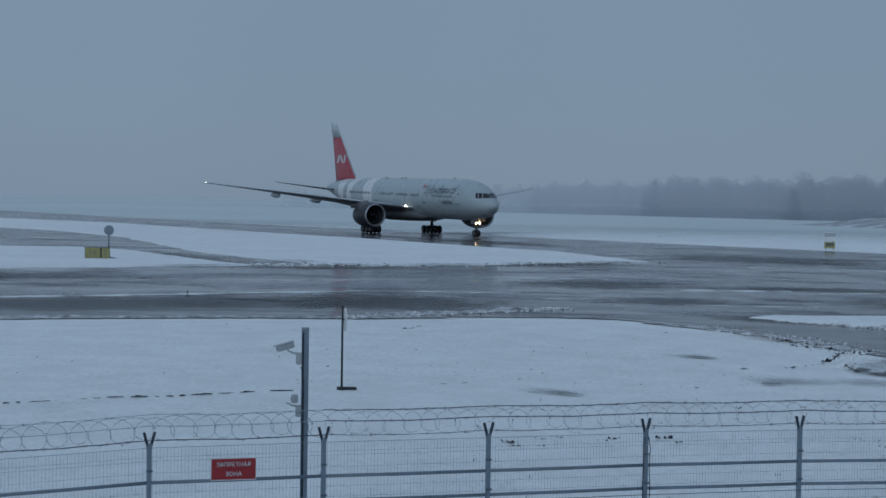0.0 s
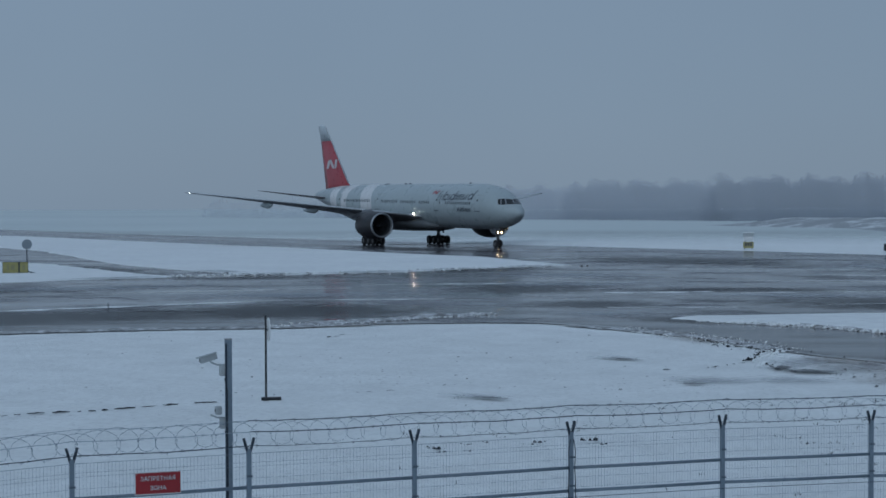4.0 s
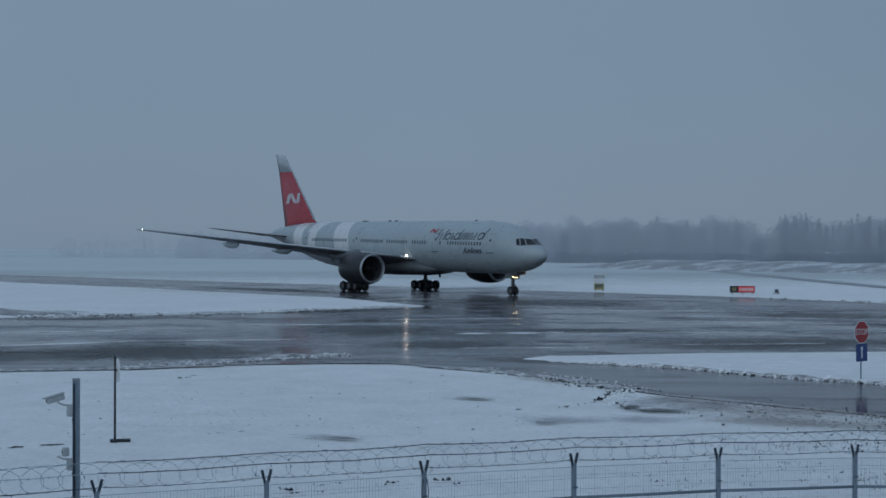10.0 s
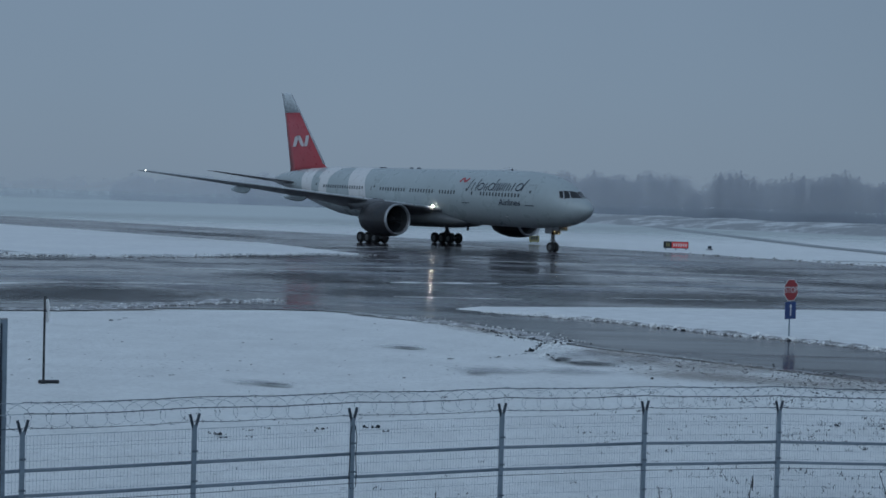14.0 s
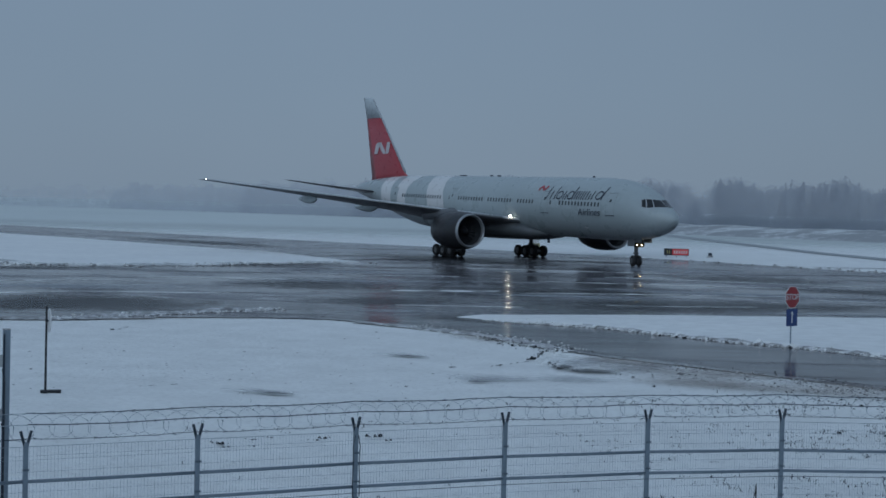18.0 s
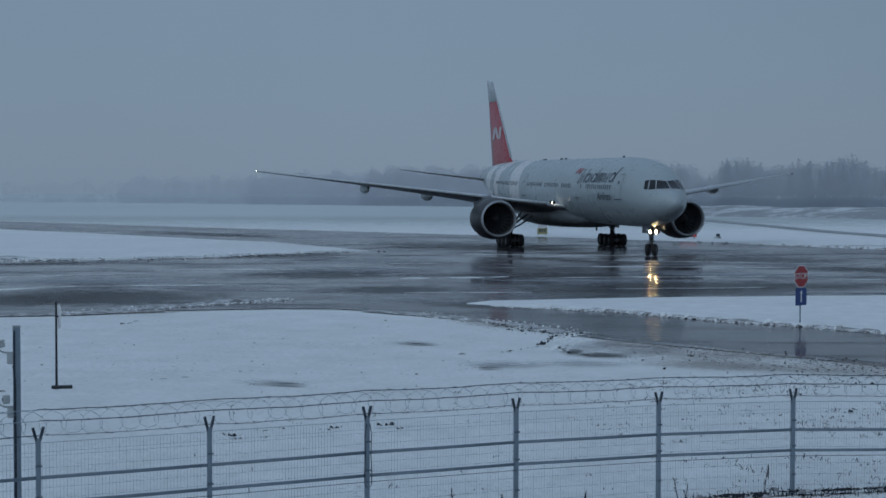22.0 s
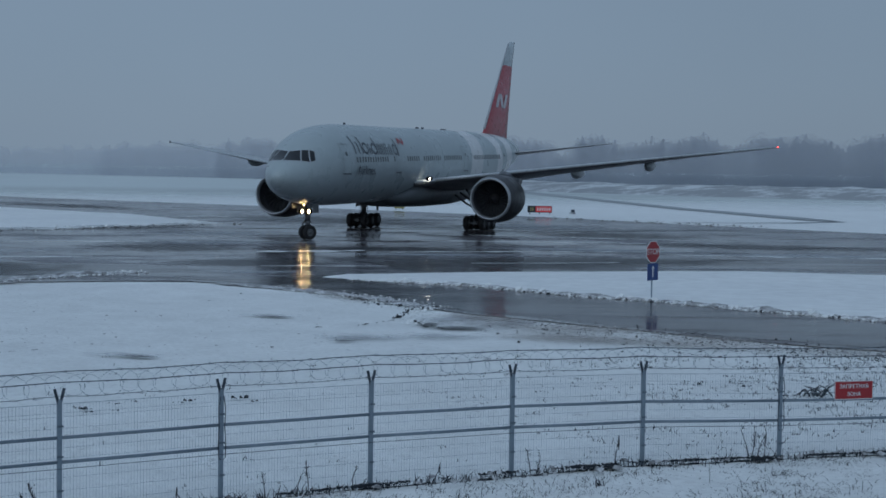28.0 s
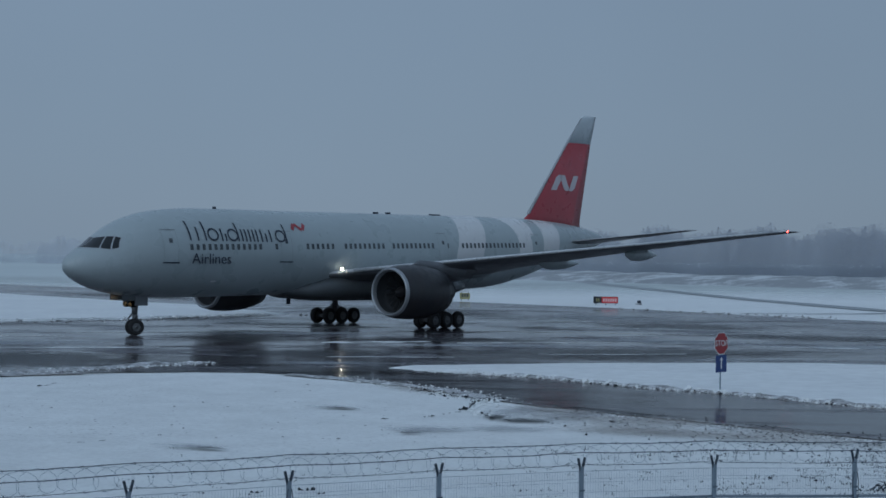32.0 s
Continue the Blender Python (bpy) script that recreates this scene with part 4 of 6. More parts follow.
        for y in (2.0, 3.0, 5, 7.5, 10, 13, 16.5, 20, 24, 27.5, 29.6, 30.4):
            le, te, z, th = wing_row(y)
            if y > 30:
                le, th = le + 0.6, 0.08
            rows.append(((X(le), side * y, z - 0.12 * th), (X(te), side * y, z - (0.02 + 0.06 * max(0.0, 1 - y / 26) ** 1.3) * (te - le)), th))
        # pale top holds sky light and wet snow, dark underside holds its shade
        wing = part("wing", foil(bmesh.new(), rows, n=11, under=1), [WINGTOP, WINGGREY], plane, "long swept grey wing, snow-wet skylit top over a shaded underside", True)
        edge = [(X(wing_row(y)[0]) - 0.05, side * y, wing_row(y)[2] - 0.12 * wing_row(y)[3] + 0.09 * (1 - y / 40)) for y in (4.2, 8, 12, 16, 20, 24, 28, 29.8)]
        part("slat", tube(bmesh.new(), edge, [0.16, 0.15, 0.13, 0.12, 0.10, 0.09, 0.08, 0.06], 10), SLAT, wing, "bare metal leading edge slat", True)
        for y, ln in ((6.6, 3.4), (13.2, 5.2), (19.4, 4.4)):
            le, te, z, th = wing_row(y)
            bm = bmesh.new()
            lathe(bm, [(-ln * 0.62, 0.02), (-ln * 0.5, 0.16), (-ln * 0.25, 0.33), (0, 0.42), (ln * 0.2, 0.38), (ln * 0.36, 0.16), (ln * 0.4, 0.02)], (0, 0, 0), 14, "x")
            for v in bm.verts:
                v.co = Vector((v.co.x + X(te - 1.2), v.co.y + side * y, v.co.z * 1.25 + z - 0.52))
            part("flap_fairing", bm, HULL, wing, "grey canoe-shaped flap fairing", True)
        place = pose(X(wing_row(30.2)[0] + 0.25), side * 30.3, wing_row(30.2)[2], 0, 0, side * 50)
        ob = part("navigation_lamp", lathe(bmesh.new(), [(0.03, 0.001), (0.03, 0.07), (0.0, 0.08)], (0, 0, 0), 10), NAVRED if side > 0 else NAVWHITE, wing, "glowing wing tip navigation lamp", True)
        ob.matrix_local = place
        # added cup that hides the lamp from the far side
        ob = part("added_lamp_hood", lathe(bmesh.new(), [(0.1, 0.09), (-0.05, 0.1), (-0.12, 0.02)], (0, 0, 0), 10), WINGGREY, wing, "", True)
        ob.matrix_local = place
        place = pose(X(22.15), side * 3.95, 4.55, 0, 0, side * 38)
        ob = part("landing_lamp", lathe(bmesh.new(), [(0.04, 0.001), (0.04, 0.085), (0.0, 0.1), (-0.1, 0.1)], (0, 0, 0), 14), LAMP, wing, "bright landing lamp in the wing root", True)
        ob.matrix_local = place
        # added tube that narrows the angle at which the landing lamp shows
        ob = part("added_lamp_hood", lathe(bmesh.new(), [(0.50, 0.14), (0.50, 0.16), (-0.3, 0.18), (-0.3, 0.14), (0.50, 0.14)], (0, 0, 0), 14), HOOD, wing, "", True)
        ob.matrix_local = place
        # engine
        ey, ez, e0 = side * 9.6, 2.98, 20.9
        eng = part("engine", lathe(bmesh.new(), [(X(e0 + 0.28), 1.76), (X(e0 + 0.9), 1.90), (X(e0 + 2.2), 1.98), (X(e0 + 3.6), 1.93), (X(e0 + 4.8), 1.72), (X(e0 + 5.6), 1.50), (X(e0 + 5.6), 1.42), (X(e0 + 4.6), 1.40)], (0, ey, ez), 44), NACELLE, plane, "dark grey engine nacelle", True)
        part("intake_lip", lathe(bmesh.new(), [(X(e0 + 0.3), 1.765), (X(e0 + 0.1), 1.71), (X(e0), 1.63), (X(e0 + 0.1), 1.55), (X(e0 + 0.42), 1.49)], (0, ey, ez), 44), LIP, eng, "bare metal intake lip", True)
        part("intake_duct", lathe(bmesh.new(), [(X(e0 + 0.42), 1.49), (X(e0 + 0.9), 1.50), (X(e0 + 1.7), 1.56), (X(e0 + 1.75), 0.01)], (0, ey, ez), 44), INTAKE, eng, "dark intake duct", True)
        blade = bmesh.new()
        ring = []
        for r, tw, wd in ((0.42, 0.2, 0.2), (0.9, 0.55, 0.26), (1.47, 0.95, 0.3)):
            for sg in (-1, 1):
                aa = sg * wd / r * 0.45 * math.sin(tw) + 0.1 * r
                ring.append(blade.verts.new((sg * wd * 0.5 * math.cos(tw), r * math.cos(aa), r * math.sin(aa))))
        blade.faces.new((ring[0], ring[1], ring[3], ring[2]))
        blade.faces.new((ring[2], ring[3], ring[5], ring[4]))
        first = part("fan_blade", blade, FANM, eng, "dark titanium fan blade")
        for k in range(22):
            ob = first
            if k:
                ob = new("fan_blade", first.data)
                ob.parent = eng
            ob.matrix_local = Matrix.Translation((X(e0 + 1.45), ey, ez)) @ Matrix.Rotation(2 * math.pi * k / 22, 4, "X")
        part("spinner", lathe(bmesh.new(), [(X(e0 + 0.75), 0.01), (X(e0 + 0.95), 0.18), (X(e0 + 1.25), 0.36), (X(e0 + 1.5), 0.44)], (0, ey, ez), 20), NACELLE, eng, "", True)
        part("core_cowl", lathe(bmesh.new(), [(X(e0 + 4.6), 1.05), (X(e0 + 5.8), 0.95), (X(e0 + 6.9), 0.62), (X(e0 + 6.9), 0.5), (X(e0 + 6.6), 0.45), (X(e0 + 8.0), 0.02)], (0, ey, ez), 28), FANM, eng, "dark exhaust cone", True)
        bm = foil(bmesh.new(), [((X(e0 + 2.2), ey, ez + 1.85), (X(e0 + 9.5), ey, ez + 0.9), 0.5), ((X(e0 + 3.4), ey, ez + 2.3), (X(e0 + 10.5), ey, ez + 1.9), 0.4)], "y")
        part("pylon", bm, WINGGREY, eng, "", True)
        # main gear
        gy = side * 5.5
        gear = part("main_gear", tube(bmesh.new(), [(0.05, gy, 0.72), (0.05, gy, 2.2), (0.0, gy - side * 0.1, 3.9)], [0.21, 0.26, 0.3], 12), GEARM, plane, "grey main landing gear leg", True)
        bm = bmesh.new()
        tube(bm, [(-1.65, gy, 0.66), (1.65, gy, 0.66)], 0.16, 10)
        for ax in (-1.45, 0, 1.45):
            tube(bm, [(ax, gy - 0.85, 0.64), (ax, gy + 0.85, 0.64)], 0.09, 8)
        part("bogie_beam", bm, GEARM, gear)
        bm = tube(bmesh.new(), [(0.2, gy, 1.75), (0.62, gy, 1.25), (0.3, gy, 0.8)], 0.08, 8)
        tube(bm, [(-0.2, gy, 1.5), (-1.3, gy, 0.82)], 0.07, 8)
        part("torque_link", bm, GEARM, gear)
        bm = tube(bmesh.new(), [(0.26, gy - 0.2, 2.9), (0.3, gy - 0.24, 1.6), (0.7, gy - 0.2, 1.0)], 0.025, 6)
        tube(bm, [(-0.24, gy + 0.2, 2.9), (-0.3, gy + 0.24, 1.5), (-0.9, gy + 0.15, 0.95)], 0.025, 6)
        part("brake_hose", bm, BLACK, gear)
        part("lower_brace", tube(bmesh.new(), [(0.0, gy, 1.7), (0.9, gy - side * 0.9, 2.3), (1.0, gy - side * 2.0, 3.1)], 0.085, 8), GEARM, gear)
        part("drag_brace", tube(bmesh.new(), [(0.1, gy, 1.9), (2.1, gy - side * 0.6, 3.6)], 0.09, 8), GEARM, gear)
        part("side_brace", tube(bmesh.new(), [(0.0, gy, 2.0), (-0.2, gy - side * 1.9, 3.3)], 0.1, 8), GEARM, gear)
        part("gear_door", box(bmesh.new(), -0.9, 0.8, gy + side * 0.42, gy + side * 0.47, 1.9, 3.7, 0.02), WINGGREY, gear, "thin grey gear door")
        for ax in (-1.45, 0, 1.45):
            for dy in (-0.7, 0.7):
                WHEELS.append((make_wheel("main_wheel", 0.64, 0.48, plane, (ax, gy + dy, 0.64)), 0.64, Vector((ax, gy + dy, 0.64))))
    # nose gear, which steers
    nx = X(5.9)
    bm = tube(bmesh.new(), [(0, 0, 0.5), (0, 0, 1.02), (0, 0, 1.04), (0, 0, 1.5)], [0.12, 0.12, 0.16, 0.17], 14)
    tube(bm, [(0, -0.5, 0.54), (0, 0.5, 0.54)], 0.08, 8)
    tube(bm, [(0.05, 0, 0.75), (0.46, 0, 1.12), (0.1, 0, 1.5)], 0.075, 8)
    tube(bm, [(-0.08, -0.28, 1.3), (-0.08, 0.28, 1.3)], 0.07, 8)
    tube(bm, [(-0.3, 0, 0.9), (-0.12, 0, 1.36)], 0.04, 6)
    leg = part("nose_leg", bm, GEARM, plane, "steered grey nose gear leg", True)
    leg.location = (nx, 0, 0)
    for dy in (-0.3, 0.3):
        w = make_wheel("nose_wheel", 0.54, 0.38, leg, (0, dy, 0.54), False)
        NOSE.append((w, 0.54, Vector((0, dy, 0.54))))
    upper = part("nose_strut", tube(bmesh.new(), [(nx, 0, 1.4), (nx, 0, 1.75), (nx - 0.1, 0, 2.8)], [0.19, 0.21, 0.24], 14), GEARM, plane, "", True)
    part("lamp_bar", tube(bmesh.new(), [(nx + 0.12, -0.5, 2.1), (nx + 0.12, 0.5, 2.1)], 0.05, 8), GEARM, upper)
    for name, dy, z, k in (("taxi_lamp", 0.27, 2.1, 1.1), ("runway_lamp", 0.2, 2.56, 0.4)):
        for sg in (-1, 1):
            at = (nx + 0.2, sg * dy, z)
            part(name, lathe(bmesh.new(), [(0.1 * k, 0.001), (0.1 * k, 0.125 * k), (0.05 * k, 0.14 * k), (-0.05 * k, 0.14 * k), (-0.12 * k, 0.02)], at, 14), TAXI, upper, "bright lamp on the nose gear strut", True)
            # added tube round each nose lamp to cut its light off sideways
            part("added_lamp_hood", lathe(bmesh.new(), [(0.4 * k, 0.165 * k), (0.4 * k, 0.18 * k), (-0.08 * k, 0.17 * k), (-0.14 * k, 0.03)], at, 14), HOOD, upper, "", True)
    part("drag_brace", tube(bmesh.new(), [(nx, 0, 1.7), (nx + 1.4, 0, 2.85)], 0.07, 8), GEARM, upper)
    for dy in (-0.62, 0.62):
        part("nose_gear_door", box(bmesh.new(), nx - 0.6, nx + 0.5, dy - 0.02, dy + 0.02, 2.0, 2.75, 0.015), WINGGREY, upper, "dull grey open nose gear door")
        part("nose_gear_door", box(bmesh.new(), nx + 0.55, nx + 1.6, dy - 0.02, dy + 0.02, 2.36, 2.95, 0.015), BELLY, upper, "dark open nose gear door")
    # small fittings on the crown and belly
    for s, ln, tall in ((13.0, 0.3, 0.16), (30.3, 0.6, 0.14), (31.8, 0.55, 0.14), (37.7, 1.4, 0.10)):
        z = hull_at(s)[0]
        part("antenna", box(bmesh.new(), X(s) - ln / 2, X(s) + ln / 2, -0.05, 0.05, z - 0.03, z + tall, 0.03), NAVY, plane, "low dark antenna on the crown")
    for s in (20.5, 38.2, 40.0):
        z = hull_at(s)[1]
        part("antenna", box(bmesh.new(), X(s) - 0.3, X(s) + 0.1, -0.03, 0.03, z - 0.75 if s < 30 else z - 0.35, z + 0.1, 0.02), NAVY, plane, "small dark blade antenna")
    return plane, leg


AIRLINER, NOSE_LEG = make_airliner()


# ---- the perimeter fence ----
POSTS = [(-15.4, 18.6), (-13.1, 19.9), (-10.65, 21.10), (-8.4, 22.3), (-6.0, 23.4), (-3.6, 24.45), (-1.2, 25.7), (1.3, 26.9), (3.9, 28.0), (6.5, 28.9), (9.31, 29.45), (12.0, 29.95), (14.8, 30.3), (17.6, 30.6)]


SINK = {0: 0.30, 1: 0.22, 2: 0.135, 3: 0.05, 9: 0.07, 10: 0.15, 11: 0.18, 12: 0.2, 13: 0.22}


def post_foot(i):
    """Height of the ground at a fence post; the ground dips towards both ends."""
    return ground_height(*POSTS[i]) - SINK.get(i, 0.0)


def make_fence():
    fence = thing("perimeter_fence", pose(0, 0, 0), "grey welded wire fence with barbed coils on forked posts", "fence")
    for i, (x, y) in enumerate(POSTS):
        a = POSTS[max(i - 1, 0)]
        b = POSTS[min(i + 1, len(POSTS) - 1)]
        d = Vector((b[0] - a[0], b[1] - a[1], 0)).normalized()
        n = Vector((d.y, -d.x, 0))
        g = post_foot(i)
        top = 1.86 if i != 10 else 1.98
        bm = bmesh.new()
        box(bm, -0.035, 0.035, -0.035, 0.035, -0.35, top, 0.006)
        post = part("fence_post", bm, STEEL, fence, "square grey steel post")
        post.matrix_local = Matrix.Translation((x, y, g)) @ Matrix.Rotation(math.atan2(d.y, d.x), 4, "Z")
        bm = bmesh.new()
        for sg in (-1, 1):
            tube(bm, [(0.0, 0, top - 0.12), (sg * 0.085, sg * 0.03, top + 0.17)], 0.024, 6)
        part("post_fork", bm, DARKSTEEL, post, "dark forked post top")
        for z in (0.45, 0.98, 1.45):
            part("panel_clamp", box(bmesh.new(), -0.052, 0.052, -0.052, -0.03, z - 0.014, z + 0.014, 0.004), CLAMP, post)
        if i in (6, 10):
            bm = bmesh.new()
            for sg in (-1, 1):
                tube(bm, [(sg * 0.03, -0.045, 1.74), (sg * 0.062, -0.045, 1.55), (sg * 0.048, -0.045, 1.25), (sg * 0.066, -0.045, 0.95), (sg * 0.06, -0.045, 0.74), (sg * 0.02, -0.045, 0.7)], 0.009, 5)
            part("earthing_cable", bm, DARKSTEEL, post)
    for i, ((x0, y0), (x1, y1)) in enumerate(zip(POSTS, POSTS[1:])):
        a, b = Vector((x0, y0, 0)), Vector((x1, y1, 0))
        ln = (b - a).length
        g0, g1 = post_foot(i), post_foot(i + 1)
        rot_z = math.atan2(y1 - y0, x1 - x0)
        slope = Matrix.Identity(4)
        slope[2][0] = (g1 - g0) / ln
        m = Matrix.Translation((x0, y0, g0)) @ Matrix.Rotation(rot_z, 4, "Z")
        for z, r in ((1.27, 0.027), (0.89, 0.027)):
            ob = part("fence_rail", tube(bmesh.new(), [(0.03, 0, z), (ln / 2, 0, z - 0.004), (ln - 0.03, 0, z)], r, 12), STEEL, fence, "round horizontal grey steel rail", True)
            ob.data.transform(slope)
            ob.matrix_local = m
        bm = bmesh.new()
        n = int((ln - 0.1) / 0.052)
        for k in range(n + 1):
            x = 0.05 + (ln - 0.1) * k / n
            w = 0.0020
            q = [bm.verts.new((x + dx * w, -0.05 + dy * w, z)) for z in (0.04, 1.80) for dx, dy in ((-1, -1), (1, -1), (0, 1))]
            for u, v in ((0, 1), (1, 2), (2, 0)):
                bm.faces.new((q[u], q[v], q[v + 3], q[u + 3]))
        for z in (0.06, 0.26, 0.46, 0.66, 0.96, 1.12, 1.42, 1.6, 1.66, 1.8):
            tube(bm, [(0.04, -0.05, z), (ln - 0.04, -0.05, z)], 0.0022 if z != 1.8 else 0.004, 4, False)
        wire = part("tension_wire", tube(bmesh.new(), [(0, -0.06, 0.795), (ln, -0.06, 0.795)], 0.005, 5, False), DARKSTEEL, fence)
        wire.data.transform(slope)
        wire.matrix_local = m
        ob = part("mesh_panel", bm, WIRE, fence, "welded wire mesh panel")
        ob.data.transform(slope)
        ob.matrix_local = m
        # flattened barbed coil with three carrier wires
        rnd = random.Random(int(x0 * 31))
        bm = bmesh.new()
        turns = int(ln / 0.29)
        pts = []
        for k in range(turns * 12 + 1):
            u = k / (turns * 12)
            an = 2 * math.pi * turns * u
            rr = 0.19 + 0.018 * math.sin(an * 0.31 + x0)
            pts.append((ln * u - rr * (1.22 + 0.1 * math.sin(an * 0.17)) * math.cos(an), 0.06 * math.cos(an), 2.085 + rr * math.sin(an) + 0.015 * math.sin(an * 0.23 + x0)))
        tube(bm, pts, 0.0034 if i < 4 else 0.0026, 4, False)
        for k in range(0, len(pts), 3):
            p = Vector(pts[k])
            w = 0.02
            q = [bm.verts.new(p + Vector((rnd.uniform(-w, w), rnd.uniform(-w, w), rnd.uniform(-w, w)))) for _ in range(3)]
            bm.faces.new(q)
        ob = part("barbed_coil", bm, COIL, fence, "coil of barbed tape")
        ob.data.transform(slope)
        ob.matrix_local = m
        west = i < 4
        for z, r, yy, mat in ((2.285, 0.005 if west else 0.0075, 0.05, RIME if west else DARKSTEEL), (2.14, 0.006 if west else 0.008, -0.12, RIME if west else DARKSTEEL), (1.915, 0.008 if west else 0.005, -0.05, DARKSTEEL)):
            sag = [(ln * q / 8, yy, z - 0.02 * math.sin(math.pi * q / 8) + 0.008 * rnd.uniform(-1, 1)) for q in range(9)]
            bm = tube(bmesh.new(), sag, r, 5, False)
            for q in range(int(ln / 0.3)):
                x = 0.12 + q * 0.3
                zz = z - 0.02 * math.sin(math.pi * x / ln)
                for sg in (-1, 1):
                    tube(bm, [(x - 0.016, yy, zz - 0.022 * sg), (x + 0.016, yy, zz + 0.022 * sg)], 0.003, 3, False)
            ob = part("carrier_wire", bm, mat, fence)
            ob.data.transform(slope)
            ob.matrix_local = m
    return fence


def warning_sign(x, y, ang, z0, wide, tall):
    sign = thing("warning_sign", pose(x, y, z0, 0, 0, ang), "red metal warning sign with white lettering on the fence", "sign", "warning signs on the fence")
    part("sign_plate", box(bmesh.new(), -wide / 2, wide / 2, 0, 0.012, 0, tall, 0.004), RED, sign, "red enamelled plate")
    bm = bmesh.new()
    for x0, x1, a, b in ((-wide / 2, wide / 2, 0, 0.012), (-wide / 2, wide / 2, tall - 0.012, tall), (-wide / 2, -wide / 2 + 0.012, 0, tall), (wide / 2 - 0.012, wide / 2, 0, tall)):
        box(bm, x0, x1, -0.004, 0.0, a, b)
    part("sign_border", bm, WHITE, sign, "thin pale border")
    for words, z, size in (("ЗАПРЕТНАЯ", tall * 0.70, 0.107), ("ЗОНА", tall * 0.28, 0.107)):
        part("sign_lettering", text_bm(words, size * wide / 0.84, Matrix.Translation((0, -0.008, z)) @ pose(0, 0, 0, 90, 0, 0)), WHITE, sign, "white painted words")
    for dx in (-wide * 0.4, wide * 0.4):
        part("sign_bracket", box(bmesh.new(), dx - 0.02, dx + 0.02, 0.012, 0.06, tall * 0.2, tall * 0.8), DARKSTEEL, sign)
    return sign


def camera_pole():
    x, y = -6.73, 24.95
    g = ground_height(x, y)
    pole = thing("camera_pole", pose(x, y, g, 0, 0, 22), "square grey steel pole carrying two surveillance cameras", "pole")
    part("pole_shaft", box(bmesh.new(), -0.055, 0.055, -0.055, 0.055, -0.4, 3.40, 0.008), STEEL, pole, "tall square steel shaft")
    part("snow_cap", box(bmesh.new(), -0.06, 0.06, -0.06, 0.06, 3.40, 3.415, 0.004), DIRTY, pole, "thin crust of snow on the pole top")
    # thin dark box put on for the shade along the shaft's left side
    part("shade_strip", box(bmesh.new(), -0.059, -0.028, -0.072, -0.056, 0.1, 3.34, 0.004), DARKSTEEL, pole, "dark strip standing for the shaded side of the shaft")
    for z, big in ((3.08, True), (2.22, False)):
        arm = part("camera_arm", tube(bmesh.new(), [(-0.05, -0.03, z - 0.09), (-0.2, -0.05, z - 0.08), (-0.3, -0.06, z - 0.03)], 0.016, 6), PLASTIC, pole)
        bm = bmesh.new()
        if big:
            box(bm, -0.14, 0.15, -0.05, 0.05, -0.052, 0.045, 0.022)
            box(bm, -0.19, 0.16, -0.058, 0.058, 0.045, 0.06, 0.006)
        else:
            box(bm, -0.06, 0.05, -0.045, 0.045, -0.07, 0.07, 0.025)
        ob = part("surveillance_camera", bm, PLASTIC, pole, "white weathered surveillance camera")
        ob.matrix_local = pose(-0.34 if big else -0.17, -0.08, z + (0.03 if big else 0.04), 0, -14 if big else 0, 10)
        lens = lathe(bmesh.new(), [(-0.145 if big else -0.065, 0.001), (-0.145 if big else -0.065, 0.024), (-0.12 if big else -0.05, 0.03)], (0, 0, 0), 12)
        lo = part("lens", lens, BLACK, ob)
        part("junction_box", box(bmesh.new(), -0.15, -0.048, -0.06, 0.05, z - 0.27, z - 0.09, 0.025), PLASTIC, pole, "white junction box")
        part("cable", tube(bmesh.new(), [(-0.07, -0.062, z - 0.3), (-0.03, -0.07, z - 0.5), (-0.02, -0.066, 0.3)], 0.008, 5), BLACK, pole)
    return pole


def thin_pole():
    p = thing("marker_pole", pose(-10.76, 44.0, 0.0, 0, 0, 14), "thin black pole with a pale round board on a flat foot", "pole")
    part("pole_shaft", tube(bmesh.new(), [(0, 0, 0.05), (0.0, 0, 2.44)], [0.035, 0.03], 10), BLACK, p, "thin black shaft")
    bm = box(bmesh.new(), -0.14, 0.43, -0.12, 0.12, 0.0, 0.085, 0.02)
    box(bm, -0.07, 0.07, -0.2, 0.2, 0.0, 0.07, 0.012)
    part("foot_plate", bm, BLACK, p, "black cross-shaped foot plate")
    ob = part("round_board", lathe(bmesh.new(), [(-0.012, 0.001), (-0.012, 0.34), (0.012, 0.34), (0.012, 0.001)], (0, 0, 0), 28), WHITE, p, "pale round board seen almost edge-on")
    ob.matrix_local = pose(0.075, -0.02, 2.03, 0, 0, 9)
    part("board_clamp", box(bmesh.new(), 0.0, 0.075, -0.02, 0.02, 2.0, 2.05), DARKSTEEL, p)
    return p


